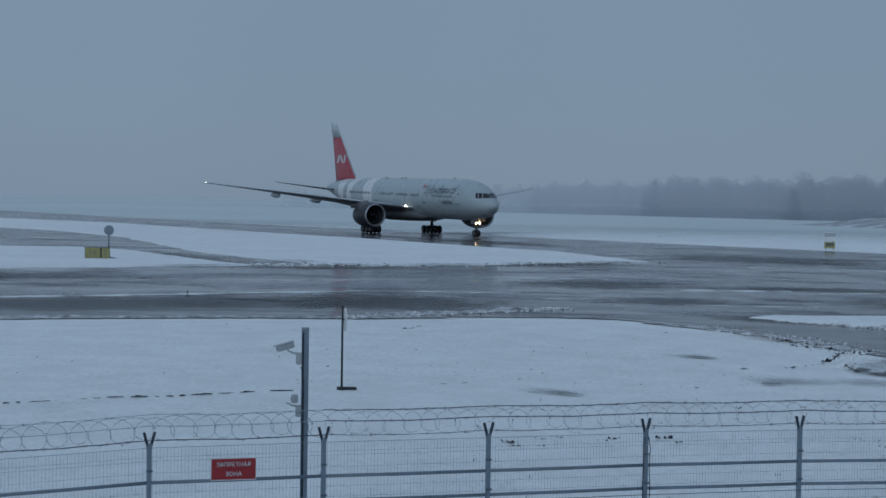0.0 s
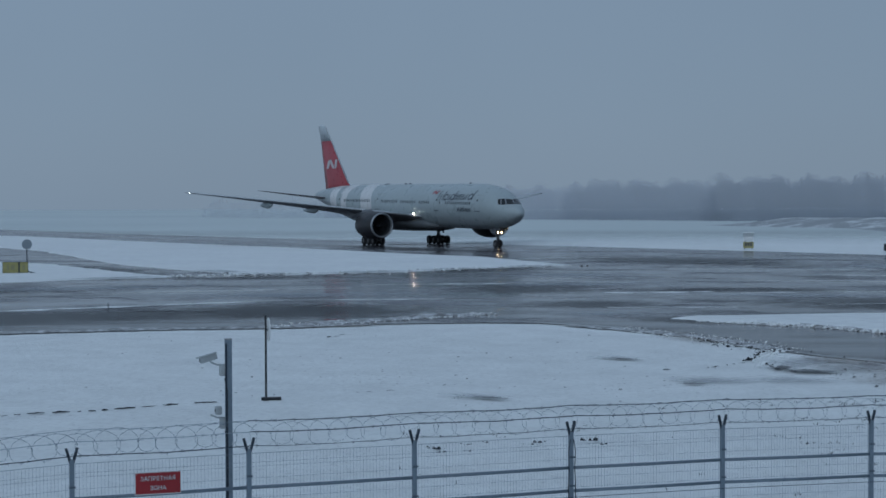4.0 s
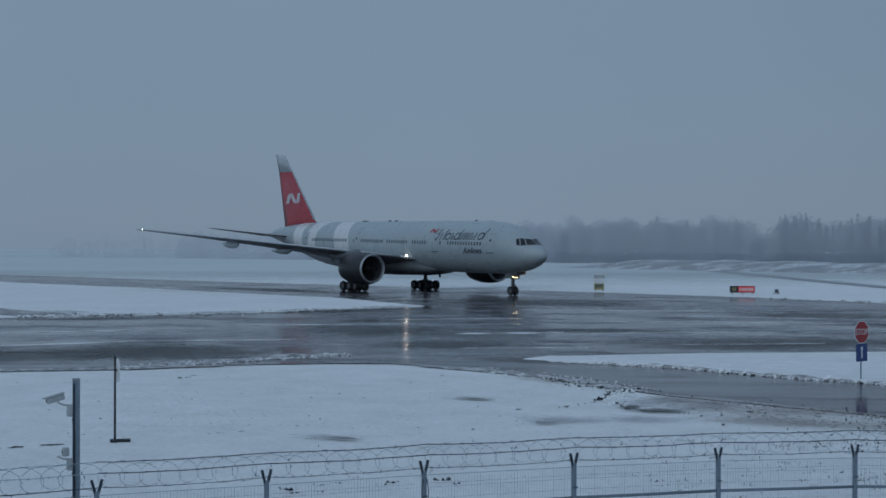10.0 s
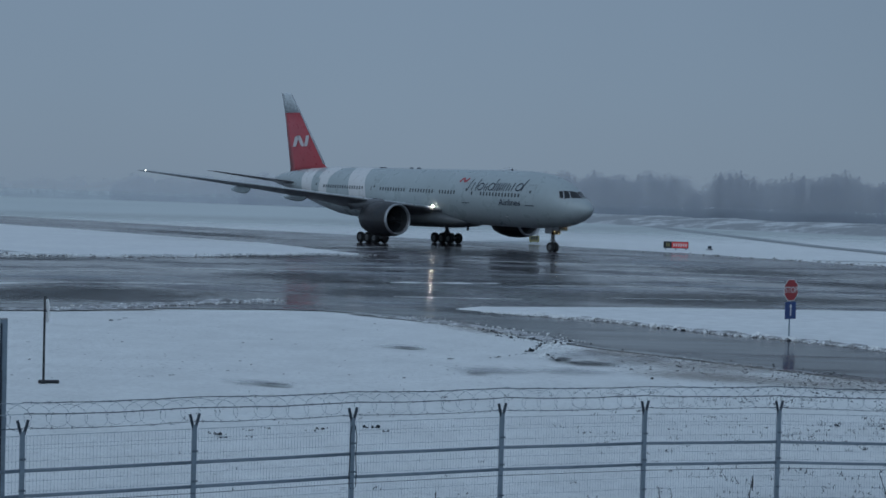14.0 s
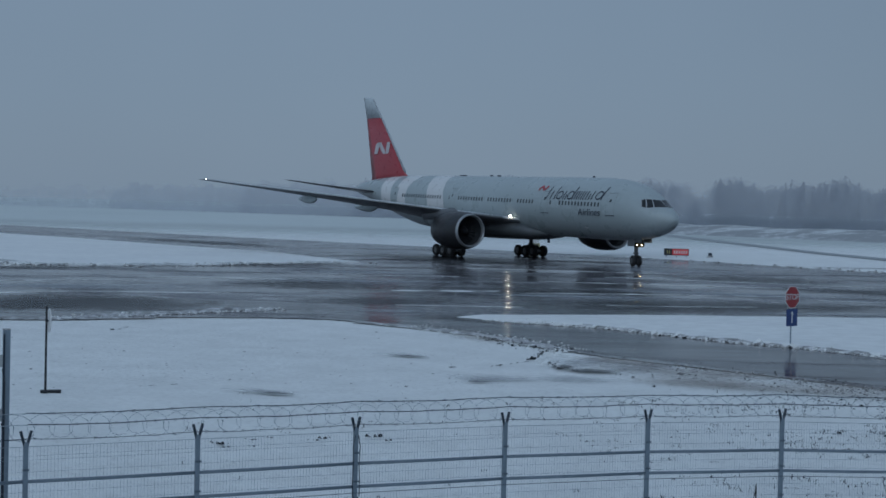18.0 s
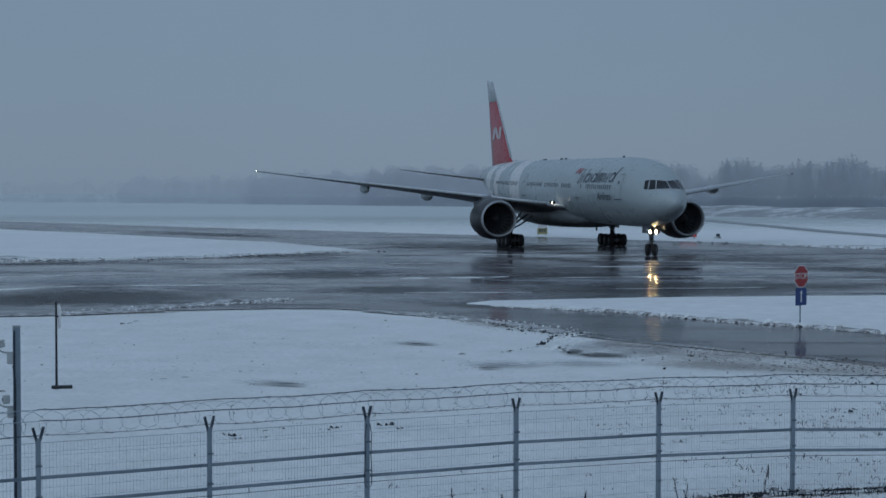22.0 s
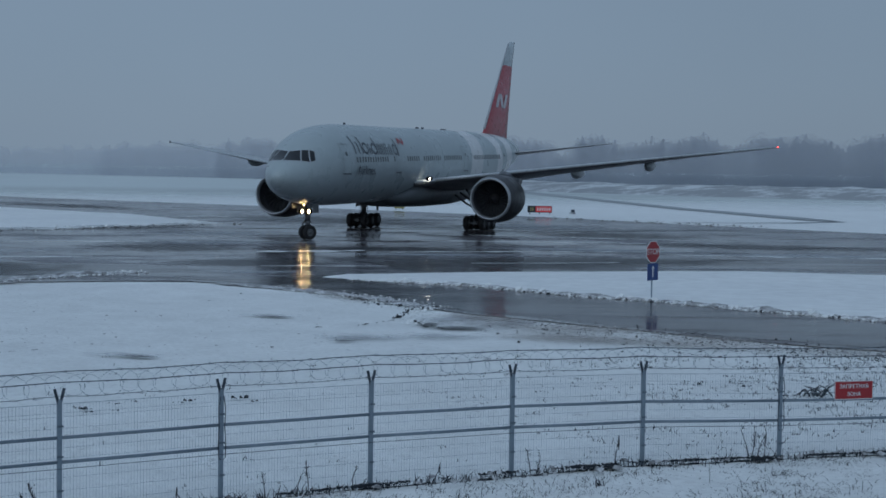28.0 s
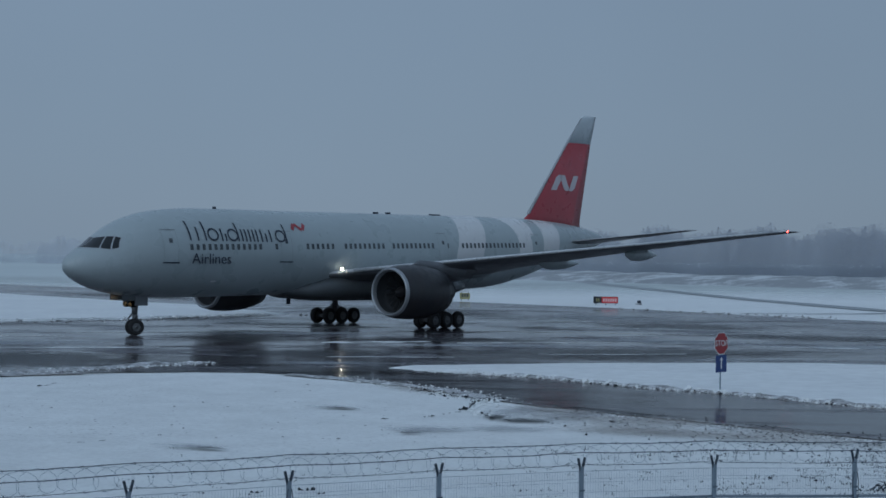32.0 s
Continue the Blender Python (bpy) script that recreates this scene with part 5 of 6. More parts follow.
def stop_sign():
    st = thing("stop_sign", pose(15.05, 65.7, 0.05, 0, 0, 40), "red octagonal stop sign above a blue square plate", "road sign")
    part("sign_post", tube(bmesh.new(), [(0, 0.03, -0.1), (0, 0.03, 2.35)], 0.03, 10), STEEL, st, "thin grey post")

    def octagon(r, y0, y1):
        bm = bmesh.new()
        ring = [[bm.verts.new((r * math.cos(math.pi / 8 + k * math.pi / 4), y, 1.99 + r * math.sin(math.pi / 8 + k * math.pi / 4))) for k in range(8)] for y in (y0, y1)]
        for k in range(8):
            bm.faces.new((ring[0][k], ring[0][(k + 1) % 8], ring[1][(k + 1) % 8], ring[1][k]))
        bm.faces.new(ring[0])
        bm.faces.new(ring[1])
        return bm
    part("sign_rim", octagon(0.50, -0.01, 0.0), WHITE, st, "white rim")
    part("sign_plate", octagon(0.465, -0.016, -0.011), RED, st, "red octagonal plate")
    part("sign_lettering", text_bm("STOP", 0.36, Matrix.Translation((0, -0.022, 1.99)) @ pose(0, 0, 0, 90, 0, 0)), WHITE, st, "white word STOP")
    part("direction_plate", box(bmesh.new(), -0.36, 0.36, -0.015, 0.0, 0.78, 1.5, 0.02), BLUE, st, "blue square plate")
    bm = box(bmesh.new(), -0.035, 0.035, -0.024, -0.016, 0.92, 1.34)
    q = [bm.verts.new(v) for v in ((-0.1, -0.02, 1.28), (0.1, -0.02, 1.28), (0, -0.02, 1.42))]
    bm.faces.new(q)
    part("arrow", bm, WHITE, st, "white upright arrow")
    return st


def taxi_signs():
    s = thing("taxiway_sign", pose(29.6, 191.5, 0.02, 0, 0, -8.7), "low black and red taxiway sign box in the snow", "sign")
    part("sign_box", box(bmesh.new(), -1.5, 1.5, 0, 0.3, 0.15, 0.97, 0.03), BLACK, s, "black sign box")
    part("black_panel", box(bmesh.new(), -1.44, -0.55, -0.02, 0, 0.21, 0.91), BLACK, s, "black location panel")
    part("red_panel", box(bmesh.new(), -0.5, 1.44, -0.02, 0, 0.21, 0.91), LITRED, s, "red instruction panel lit from inside")
    for x in (-1.15, -0.9):
        part("writing_bar", box(bmesh.new(), x, x + 0.12, -0.03, -0.02, 0.36, 0.76), YELLOW, s, "plain yellow bar of writing")
    for i in range(6):
        x = -0.32 + i * 0.29
        part("writing_bar", box(bmesh.new(), x, x + 0.17, -0.03, -0.02, 0.38, 0.74), WHITE, s, "plain white bar of writing")
    for x in (-1.2, 0, 1.2):
        part("sign_leg", tube(bmesh.new(), [(x, 0.15, -0.05), (x, 0.15, 0.2)], 0.05, 8), DARKSTEEL, s)
    s = thing("distance_board", pose(13.2, 205, 0.02, 0, 0, 0), "grey and white boards above a yellow sign box", "sign")
    for x in (-0.45, 0.45):
        part("sign_leg", tube(bmesh.new(), [(x, 0.1, -0.05), (x, 0.1, 2.1)], 0.04, 8), DARKSTEEL, s)
    part("upper_board", box(bmesh.new(), -0.68, 0.68, 0, 0.08, 1.62, 2.08, 0.02), PLASTIC, s, "pale grey upper board")
    part("snow_cap", box(bmesh.new(), -0.7, 0.7, -0.03, 0.11, 2.08, 2.16, 0.03), SNOW2, s, "snow lying on the board")
    part("middle_board", box(bmesh.new(), -0.6, 0.6, 0.02, 0.08, 1.0, 1.6, 0.02), WHITE, s, "pale middle board")
    part("yellow_box", box(bmesh.new(), -0.66, 0.66, -0.05, 0.15, 0.12, 0.92, 0.03), YELLOW, s, "yellow sign box")
    part("dark_panel", box(bmesh.new(), -0.56, 0.56, -0.058, -0.05, 0.3, 0.9), OCHRE, s, "dull panel behind the writing")
    for i in range(3):
        part("writing_bar", box(bmesh.new(), -0.42 + i * 0.32, -0.22 + i * 0.32, -0.066, -0.058, 0.42, 0.78), DARKSTEEL, s, "plain black bar of writing")
    s = thing("taxiway_sign", pose(-52.5, 126.8, 0.02, 0, 0, 22), "low yellow taxiway sign box with dark writing", "sign")
    part("sign_box", box(bmesh.new(), -1.02, 1.02, 0, 0.25, 0.1, 0.98, 0.03), YELLOW, s, "yellow sign box")
    part("frame", box(bmesh.new(), -1.05, 1.05, 0.03, 0.28, 0.06, 1.01, 0.02), DARKSTEEL, s)
    part("panel_joint", box(bmesh.new(), 0.24, 0.36, -0.012, 0, 0.1, 0.98), DARKSTEEL, s, "dark joint between the two panels")
    for x, w in ((-0.72, 0.22), (-0.36, 0.3), (0.56, 0.24)):
        part("writing_bar", box(bmesh.new(), x, x + w, -0.012, 0, 0.34, 0.74), OCHRE, s, "plain dull bar of writing")
    part("prop", tube(bmesh.new(), [(1.0, 0.1, 0.2), (1.75, -0.5, 0.02)], 0.05, 6), DARKSTEEL, s, "slanting steel prop")
    for x in (-0.8, 0.3, 0.95):
        part("sign_leg", tube(bmesh.new(), [(x, 0.12, -0.05), (x, 0.12, 0.2)], 0.05, 8), DARKSTEEL, s)
    s = thing("disc_marker", pose(-61.7, 152, 0.02, 0, 0, 22), "grey round disc on a short post, paled for haze", "marker")
    part("post", tube(bmesh.new(), [(0, 0.05, -0.1), (0, 0.05, 1.6)], 0.05, 8), DARKSTEEL, s)
    part("disc", lathe(bmesh.new(), [(-0.05, 0.001), (-0.05, 0.44), (0.0, 0.5), (0.05, 0.44), (0.05, 0.001)], (0, 0, 1.9), 28, "y"), DISCGREY, s, "grey round disc paled for haze")
    s = thing("marker_stub", pose(33.8, 192, 0.02), "small dark snow-capped marker stub", "marker")
    part("stub_body", box(bmesh.new(), -0.22, 0.22, -0.15, 0.15, 0, 0.55, 0.08), DARKSTEEL, s)
    part("snow_cap", box(bmesh.new(), -0.45, 0.35, -0.25, 0.25, 0, 0.2, 0.08), DIRTY, s)
    for x, y in ((-29.3, 83.6), (-10.4, 260.0)):
        s = thing("edge_marker", pose(x, y, 0.02), "small dark taxiway edge marker post", "marker", "edge markers")
        part("marker_post", tube(bmesh.new(), [(0, 0, 0), (0, 0, 0.2)], [0.03, 0.025], 8), DARKSTEEL, s)
        part("marker_head", lathe(bmesh.new(), [(0.2, 0.02), (0.22, 0.045), (0.27, 0.045), (0.3, 0.001)], (0, 0, 0), 10, "z"), PLASTIC, s)


make_fence()
warning_sign(-7.22, 22.72, 24.6, 1.235, 0.69, 0.34)
warning_sign(10.80, 29.55, 11, 1.1, 0.84, 0.36)
camera_pole()
thin_pole()
stop_sign()
taxi_signs()


# ---- ploughed snow, clods and bare patches ----
windrow("snow_ridge", [(-17.2, 70.6), (-13.2, 75.0), (-10.8, 78.0), (-8.0, 80.6)], 0.13, 0.9, "dirty ridge of ploughed snow on the asphalt", 3)
windrow("snow_ridge", [(5.0, 74.9), (8.2, 72.7), (10.4, 70.0), (12.6, 67.0), (15, 65.0), (17.3, 61.9), (21.6, 56.9), (30, 50)], 0.09, 0.45, "lumpy ridge of ploughed snow along the road", 5)
windrow("snow_ridge", [(-45, 58.5), (-31.3, 64.6), (-22.4, 68.9), (-16.5, 70.6), (-12.8, 72.7)], 0.08, 0.5, "low ridge of ploughed snow along the taxiway", 7)
windrow("snow_ridge", [(-3.5, 73.2), (-1.5, 71.3), (0.6, 69.0), (3.3, 65.2), (4.6, 62.2), (5.1, 60.4)], 0.05, 0.6, "crumbled dirty snow at the corner of the road", 9)
lumps("snow_clods", [(3, 76), (8.2, 72.5), (10.4, 69.8), (12.6, 66.8), (15, 64.8), (17.3, 61.7), (21.6, 56.7)], 1700, 0.24, 0.09, SNOW2, "white snow clods along the ploughed edge", "snow clods", 2)
lumps("snow_clods", [(5.7, 74.0), (8.2, 72.3), (10.4, 69.6), (12.6, 66.6), (15, 64.6), (17.3, 61.5), (21.6, 56.5)], 650, 0.16, 0.11, DIRTY, "dirty snow clods at the foot of the ploughed edge", "snow clods", 41)
lumps("snow_clods", [(4.5, 75.2), (8.2, 72.6), (10.4, 69.9), (12.6, 66.9), (15, 64.9), (17.3, 61.8), (21.6, 56.8), (28, 52)], 260, 0.3, 0.17, SNOW2, "large broken snow clods along the ploughed edge", "snow clods", 44, 0.75)
lumps("mud_clods", [(8.2, 72.2), (10.4, 69.5), (12.6, 66.5), (15, 64.5), (17.3, 61.4), (21.6, 56.4)], 160, 0.2, 0.09, EARTH, "dark clods along the road edge", "earth clods", 42)
lumps("snow_clods", [(-1, 71), (0.5, 69), (3.2, 65.2), (4.6, 62), (5.0, 60.4)], 700, 0.6, 0.06, SNOW2, "loose snow clods at the road corner", "snow clods", 3)
lumps("snow_clods", [(-17, 70.8), (-13.2, 75), (-8.2, 80.3)], 700, 0.45, 0.085, SNOW2, "white snow clods on the ridge", "snow clods", 4)
lumps("snow_clods", [(-17, 70.6), (-13.2, 74.7), (-8.2, 80)], 160, 0.4, 0.12, DIRTY, "dirty snow clods along the ridge", "snow clods", 43)
lumps("mud_clods", [(0, 69), (3.2, 65), (4.4, 61.8), (4.9, 60.2)], 80, 0.6, 0.05, EARTH, "dark earth crumbs thrown on the snow", "earth clods", 5)
lumps("mud_clods", [(8, 55), (12, 50), (17, 45)], 300, 1.4, 0.04, EARTH, "dark earth crumbs on the verge", "earth clods", 6)
furrow([(-20, 37.2), (-18.5, 38.4), (-16.2, 40.5), (-14.8, 41.1), (-12.8, 43.0), (-11.3, 43.6)], 0.055, "broken dark furrow of earth across the snow", 7, 0.04)
furrow([(-8.5, 46.0), (-7.8, 46.57), (-7.4, 46.75)], 0.032, "faint broken furrow of earth in the snow", 8, 0.4)
furrow([(-6.2, 48.2), (-5.8, 48.45), (-5.4, 48.65)], 0.026, "faint broken furrow of earth in the snow", 28, 0.5)
lumps("snow_clods", [(-37, 121), (-30, 126.5), (-20.5, 131.5), (-14.3, 139.8), (-8, 147)], 110, 0.8, 0.15, SNOW2, "snow clods along the island edge", "snow clods", 8)
furrow([(2.1, 54.2), (2.9, 55.3), (3.65, 56.5)], 0.045, "dark furrow bending through the snow to the road corner", 31, 0.2)
furrow([(0.6, 53.5), (1.15, 53.7)], 0.04, "short dark furrow of earth in the snow", 30, 0.1)
lumps("mud_clods", [(3.6, 56.8), (4.0, 58.4), (4.3, 60.0)], 45, 0.09, 0.058, EARTH, "dark heap of earth thrown up beside the road corner", "earth clods", 32, 0.9)
lumps("mud_clods", [(2.6, 65.5), (3.3, 63.2), (4.2, 61.6), (5.2, 61.0)], 110, 0.4, 0.06, EARTH, "dark earth crumbs along the edge of the road corner", "earth clods", 33, 0.8)
lumps("mud_clods", [(7.0, 51.5), (8.6, 52.3), (10, 51)], 40, 0.6, 0.05, EARTH, "scattered dark earth crumbs on trampled snow", "earth clods", 34, 0.7)
lumps("mud_clods", [(7.8, 48.8), (8.3, 48.7), (10.5, 47), (14, 44)], 60, 0.6, 0.05, EARTH, "scattered dark earth crumbs on the verge", "earth clods", 35, 0.7)
lumps("snow_clods", [(-38, 121.5), (-30, 127.5), (-22, 132), (-15.5, 139.5), (-9, 147)], 330, 0.9, 0.24, SNOW2, "snow clods pushed up along the island edge", "snow clods", 86, 0.55)
lumps("snow_clods", [(-35, 129), (-27, 128), (-20, 134), (-14, 141), (-9, 147)], 110, 2.2, 0.2, DIRTY, "dirty slush lumps over the tip of the snow island", "snow clods", 87, 0.45)
lumps("mud_clods", [(-56, 159.6), (-49, 150.5), (-44.8, 144.6), (-37.8, 136.5), (-31.6, 121)], 18, 0.6, 0.10, EARTH, "dark clods along the edge of the snow island", "earth clods", 36, 0.6)
lumps("snow_clods", [(-28, 127), (-22, 131.5), (-16, 138)], 80, 1.4, 0.16, DIRTY, "dirty snow clods on the tip of the snow island", "snow clods", 37, 0.7)
furrow([(-13.35, 65.5), (-12.9, 66.2)], 0.10, "short dark furrow of earth in the snow", 9, 0.1)
furrow([(-13.05, 66.9), (-12.65, 67.8)], 0.10, "short dark furrow of earth in the snow", 10, 0.1)
lumps("snow_clods", [(22, 181), (28, 177), (34, 167), (40, 160), (46, 152)], 160, 0.9, 0.16, DIRTY, "dirty snow clods along the far edge of the taxiway", "snow clods", 39, 0.7)
for k, (x, y, n, size, tall) in enumerate(((-4.7, 35.4, 9, 0.10, 1.5), (-4.95, 35.6, 3, 0.04, 0.8), (-4.5, 34.9, 4, 0.06, 0.6), (-4.0, 35.1, 3, 0.06, 0.8), (-4.1, 36.1, 6, 0.06, 0.5), (-3.7, 36.5, 4, 0.06, 0.5), (-2.72, 36.2, 3, 0.06, 1.6), (-2.38, 36.6, 7, 0.085, 1.2), (-1.35, 37.0, 8, 0.08, 1.2), (-0.85, 36.4, 3, 0.06, 1.0), (6.0, 38.0, 4, 0.06, 1.0), (7.1, 39.6, 4, 0.05, 1.0), (8.2, 40.3, 4, 0.05, 1.0), (10.3, 39.4, 4, 0.07, 1.0), (11.3, 39.0, 4, 0.07, 0.8), (12.0, 37.4, 5, 0.06, 0.8), (9.8, 36.8, 4, 0.06, 0.8))):
    lumps("earth_clods", [(x - 0.05, y), (x + 0.05, y)], n, 0.07, size * 0.66, EARTH, "small cluster of dark earth clods in the snow", "earth clods", 70 + k, min(tall, 0.85))
rnd_marks = random.Random(17)
lumps("snow_clods", [(rnd_marks.uniform(-24, 5), rnd_marks.uniform(39, 67)) for _ in range(60)], 170, 0.5, 0.055, DIRTY, "small greyish clods strewn over the open snow", "snow clods", 18, 0.35)
BARE = "bare patches in the snow"
# grey smears paint the shade of hollows on flat snow, and wet slush
for k, (x, y, rx, ry, ang, mt) in enumerate(((5.6, 56.6, 1.3, 3.4, -25, GREYSNOW), (7.4, 55.0, 1.6, 2.6, -35, GREYSNOW), (2.2, 50.3, 1.9, 1.1, -22, GREYSNOW), (1.7, 49.9, 1.0, 0.8, -22, GREYSNOW), (-1.0, 57.4, 1.3, 0.8, -26, GREYSNOW), (-4.9, 45.3, 1.35, 0.6, -23, GREYSNOW), (-4.6, 45.0, 0.9, 0.35, -23, GREYSNOW), (4.6, 50.6, 2.0, 1.3, -15, GREYSNOW),
                                            (5.45, 53.2, 1.25, 0.85, -24, MELT), (4.6, 54.3, 0.45, 0.9, -12, MELT), (1.5, 49.15, 0.5, 0.26, -4, MELT), (-0.75, 56.95, 0.95, 0.3, -26, MELT), (-4.35, 44.8, 0.75, 0.22, -23, MELT))):
    smear(x, y, rx, ry, ang, (0.05 if y < 46 else 0.036) + 0.0005 * k, mt, "soft grey smear of wet snow and painted hollow shade" if mt is GREYSNOW else "dark bare patch melted into the snow", "mud patch", BARE)
lumps("mud_clods", [(4.2, 55.7), (4.35, 54.7), (4.5, 53.8), (4.9, 53.2)], 40, 0.07, 0.055, EARTH, "dark earth crumbs round a bare patch", "earth clods", 81, 0.6)
lumps("snow_clods", [(4.9, 61.0), (4.5, 58.5), (4.0, 56.5), (4.2, 54.8)], 150, 0.22, 0.07, SNOW2, "snow clods round the rim of a bare patch", "snow clods", 82, 0.6)
lumps("earth_crumbs", [(7.0, 55.8), (9.5, 53.0), (12, 50.4), (14.5, 47.8), (18, 44.5), (22, 41.5)], 750, 1.4, 0.045, EARTH, "fine dark earth crumbs trampled into the snow", "earth clods", 83, 0.5)
lumps("snow_clods", [(7.6, 57.0), (9.5, 54.7), (12, 52.5), (14.0, 49.8), (16.5, 47.0), (20, 44.5), (26, 40.5)], 420, 0.35, 0.06, DIRTY, "dirty snow clods along the near road edge", "snow clods", 84, 0.5)
for k, (x, y, rx, ry, ang) in enumerate(((2.4, 65.5, 3.2, 1.6, -60), (8.5, 53.5, 5.0, 2.2, -40), (6.6, 57.0, 2.6, 1.2, -50), (12.5, 48.5, 5, 1.8, -35), (9.5, 49.5, 3.4, 1.6, -20), (-14, 71.6, 3.5, 0.9, 20), (1.2, 68.8, 2.0, 0.9, -50), (7.4, 56.6, 2.4, 0.9, -44), (10.4, 53.2, 2.6, 1.3, -40), (13.4, 50.0, 2.8, 1.3, -42), (17, 46.4, 3.6, 1.5, -38), (22, 42.6, 4.4, 1.6, -34), (8.4, 50.6, 3.0, 2.0, -20))):
    smear(x, y, rx, ry, ang, 0.046 + 0.0005 * k, BROWNSNOW, "trampled brownish snow beside the road", "trampled snow", BARE)
for k, (x, y, rx, ry, ang) in enumerate(((-41, 118.2, 5.5, 2.0, 42), (-31, 126.5, 5.5, 2.2, 10), (-23, 130.5, 5.5, 2.4, 32), (-16.5, 137.5, 5.0, 2.2, 48), (-10.5, 144.5, 4.5, 2.0, 48), (-36, 131, 4.5, 2.0, -50))):
    smear(x, y, rx, ry, ang, 0.116 + 0.0005 * k, GREYSNOW, "wet grey slush along the edge of the snow island", "slush", BARE)
for k, (x, y, rx, ry, ang) in enumerate(((-30, 76, 24, 8, 26), (-18, 82, 8, 9, 40), (17, 93, 15, 5.5, 2), (14, 88, 9, 4, -4), (-3, 89, 6, 5, 10), (-8, 105, 7, 8, 20), (6, 105, 10, 4, 0), (-48, 132, 7, 22, 36), (-30, 121, 9, 3.5, 25), (-14, 136, 10, 4, 42), (34, 112, 14, 6, -20), (-50, 95, 18, 6, 30), (3, 76.5, 6, 3, -30), (26, 130, 10, 8, -40), (-60, 200, 12, 40, 38), (4, 160, 12, 22, 38), (-30, 205, 6, 24, 38))):
    smear(x, y, rx, ry, ang, 0.0252 + 0.0004 * k, DAMP, "darker damp patch of bare asphalt", "damp patch", "damp patches on the taxiway", "damp_patch")
for k, (x, y, rx, ry, ang) in enumerate(((-22, 97, 14, 4, 15), (8, 98.5, 10, 2.2, 0), (-38, 104, 14, 4, 28), (20, 106, 12, 3, -8), (-4, 112, 12, 3, 12), (-2, 81, 4, 1.8, 5), (22, 86.5, 9, 1.4, 2), (-46, 66, 12, 2.6, 25), (-6, 126, 11, 4, 20), (22, 146, 9, 9, -30), (34, 100, 12, 3, -8))):
    smear(x, y, rx, ry, ang, 0.0335 + 0.0004 * k, FROST, "thin pale film of slush on the asphalt", "slush", "slush streaks", "slush_film")


sheet("far_snow_field", [(-23, 234), (-43, 254), (-95, 312), (-145, 367), (-225, 467), (-420, 722), (-900, 1300), (-4300, 4000), (-4300, 4700), (4300, 4700), (4300, 300), (300, 226), (-15, 226)], 0.03, FARFIELD, "distant snow field with haze painted over it", "snow field", 0.4, 12.0)


# thin streaks of slush left on the asphalt
def streak(x0, y0, x1, y1, w, seed):
    a, b = Vector((x0, y0, 0)), Vector((x1, y1, 0))
    d = (b - a).normalized()
    nrm = Vector((-d.y, d.x, 0))
    n = max(8, int((b - a).length / 0.4))
    vs, fs = [], []
    for i in range(n + 1):
        p = a + (b - a) * (i / n)
        ww = w * max(0.04, max(0.0, math.sin(math.pi * i / n)) ** 0.5 * (0.55 + 0.9 * fbm(p.x, p.y, 0.5, seed)))
        off = nrm * 0.5 * fbm(p.x, p.y, 0.12, seed + 5)
        for k in (-1, 0, 1):
            q = p + off + nrm * ww * k
            vs.append((q.x, q.y, 0.027 + (0.012 if k == 0 else 0)))
    for i in range(n):
        for k in range(2):
            fs.append((i * 3 + k, i * 3 + 3 + k, i * 3 + 4 + k, i * 3 + 1 + k))
    return tagged(mesh("slush_streak", vs, fs, SNOW2, True), "thin streak of white slush on the asphalt", "slush", "slush streaks", "structure")


for k, q in enumerate(((-2.6, 100.2, 4.4, 103.0, 1.7), (-46, 71.5, -21, 91, 0.75), (-62, 102, -36, 123.2, 0.9), (6, 101.5, 27, 105, 0.5), (24, 101, 46, 96.5, 0.8), (-22, 91, -12, 94, 0.5), (-20, 110, -6, 114, 0.6), (8, 118, 26, 116, 0.7),
                        (-34, 98, -20, 106, 0.5), (14, 128, 34, 121, 0.8), (-2, 86, 5, 87, 0.35), (10, 90, 19, 91.5, 0.3), (-30, 150, -4, 172, 0.9), (2, 140, 20, 138, 0.7), (-8, 120, 2, 123, 0.6))):
    streak(*q, k * 3.7)


# ---- weeds and grass ----
def blades(name, spots, material, label, seed, h0, h1, width=0.006, lean=0.5):
    """Thin curved blades, three joints each, in one mesh."""
    rnd = random.Random(seed)
    vs, fs = [], []
    for x, y, n, spread in spots:
        for _ in range(n):
            px, py = x + rnd.gauss(0, spread), y + rnd.gauss(0, spread)
            h = rnd.uniform(h0, h1) * (0.5 + 0.5 * rnd.random())
            a = rnd.uniform(0, 6.28)
            l = lean * rnd.random() * h
            g = ground_height(px, py) - 0.02
            o = len(vs)
            for k, (u, w) in enumerate(((0, 1), (0.4, 0.85), (0.75, 0.6), (1, 0.15))):
                cx, cy, cz = px + l * u * u * math.cos(a), py + l * u * u * math.sin(a), g + h * (u - 0.25 * lean * u * u)
                vs.append((cx - width * w, cy, cz))
                vs.append((cx + width * w, cy - width * w * 0.6, cz))
            for k in range(3):
                fs.append((o + 2 * k, o + 2 * k + 1, o + 2 * k + 3, o + 2 * k + 2))
    return tagged(mesh(name, vs, fs, material), label, "dry grass", kind="stuff")


def fence_y(x):
    for (x0, y0), (x1, y1) in zip(POSTS, POSTS[1:]):
        if x0 <= x <= x1:
            return y0 + (y1 - y0) * (x - x0) / (x1 - x0)
    return POSTS[-1][1]


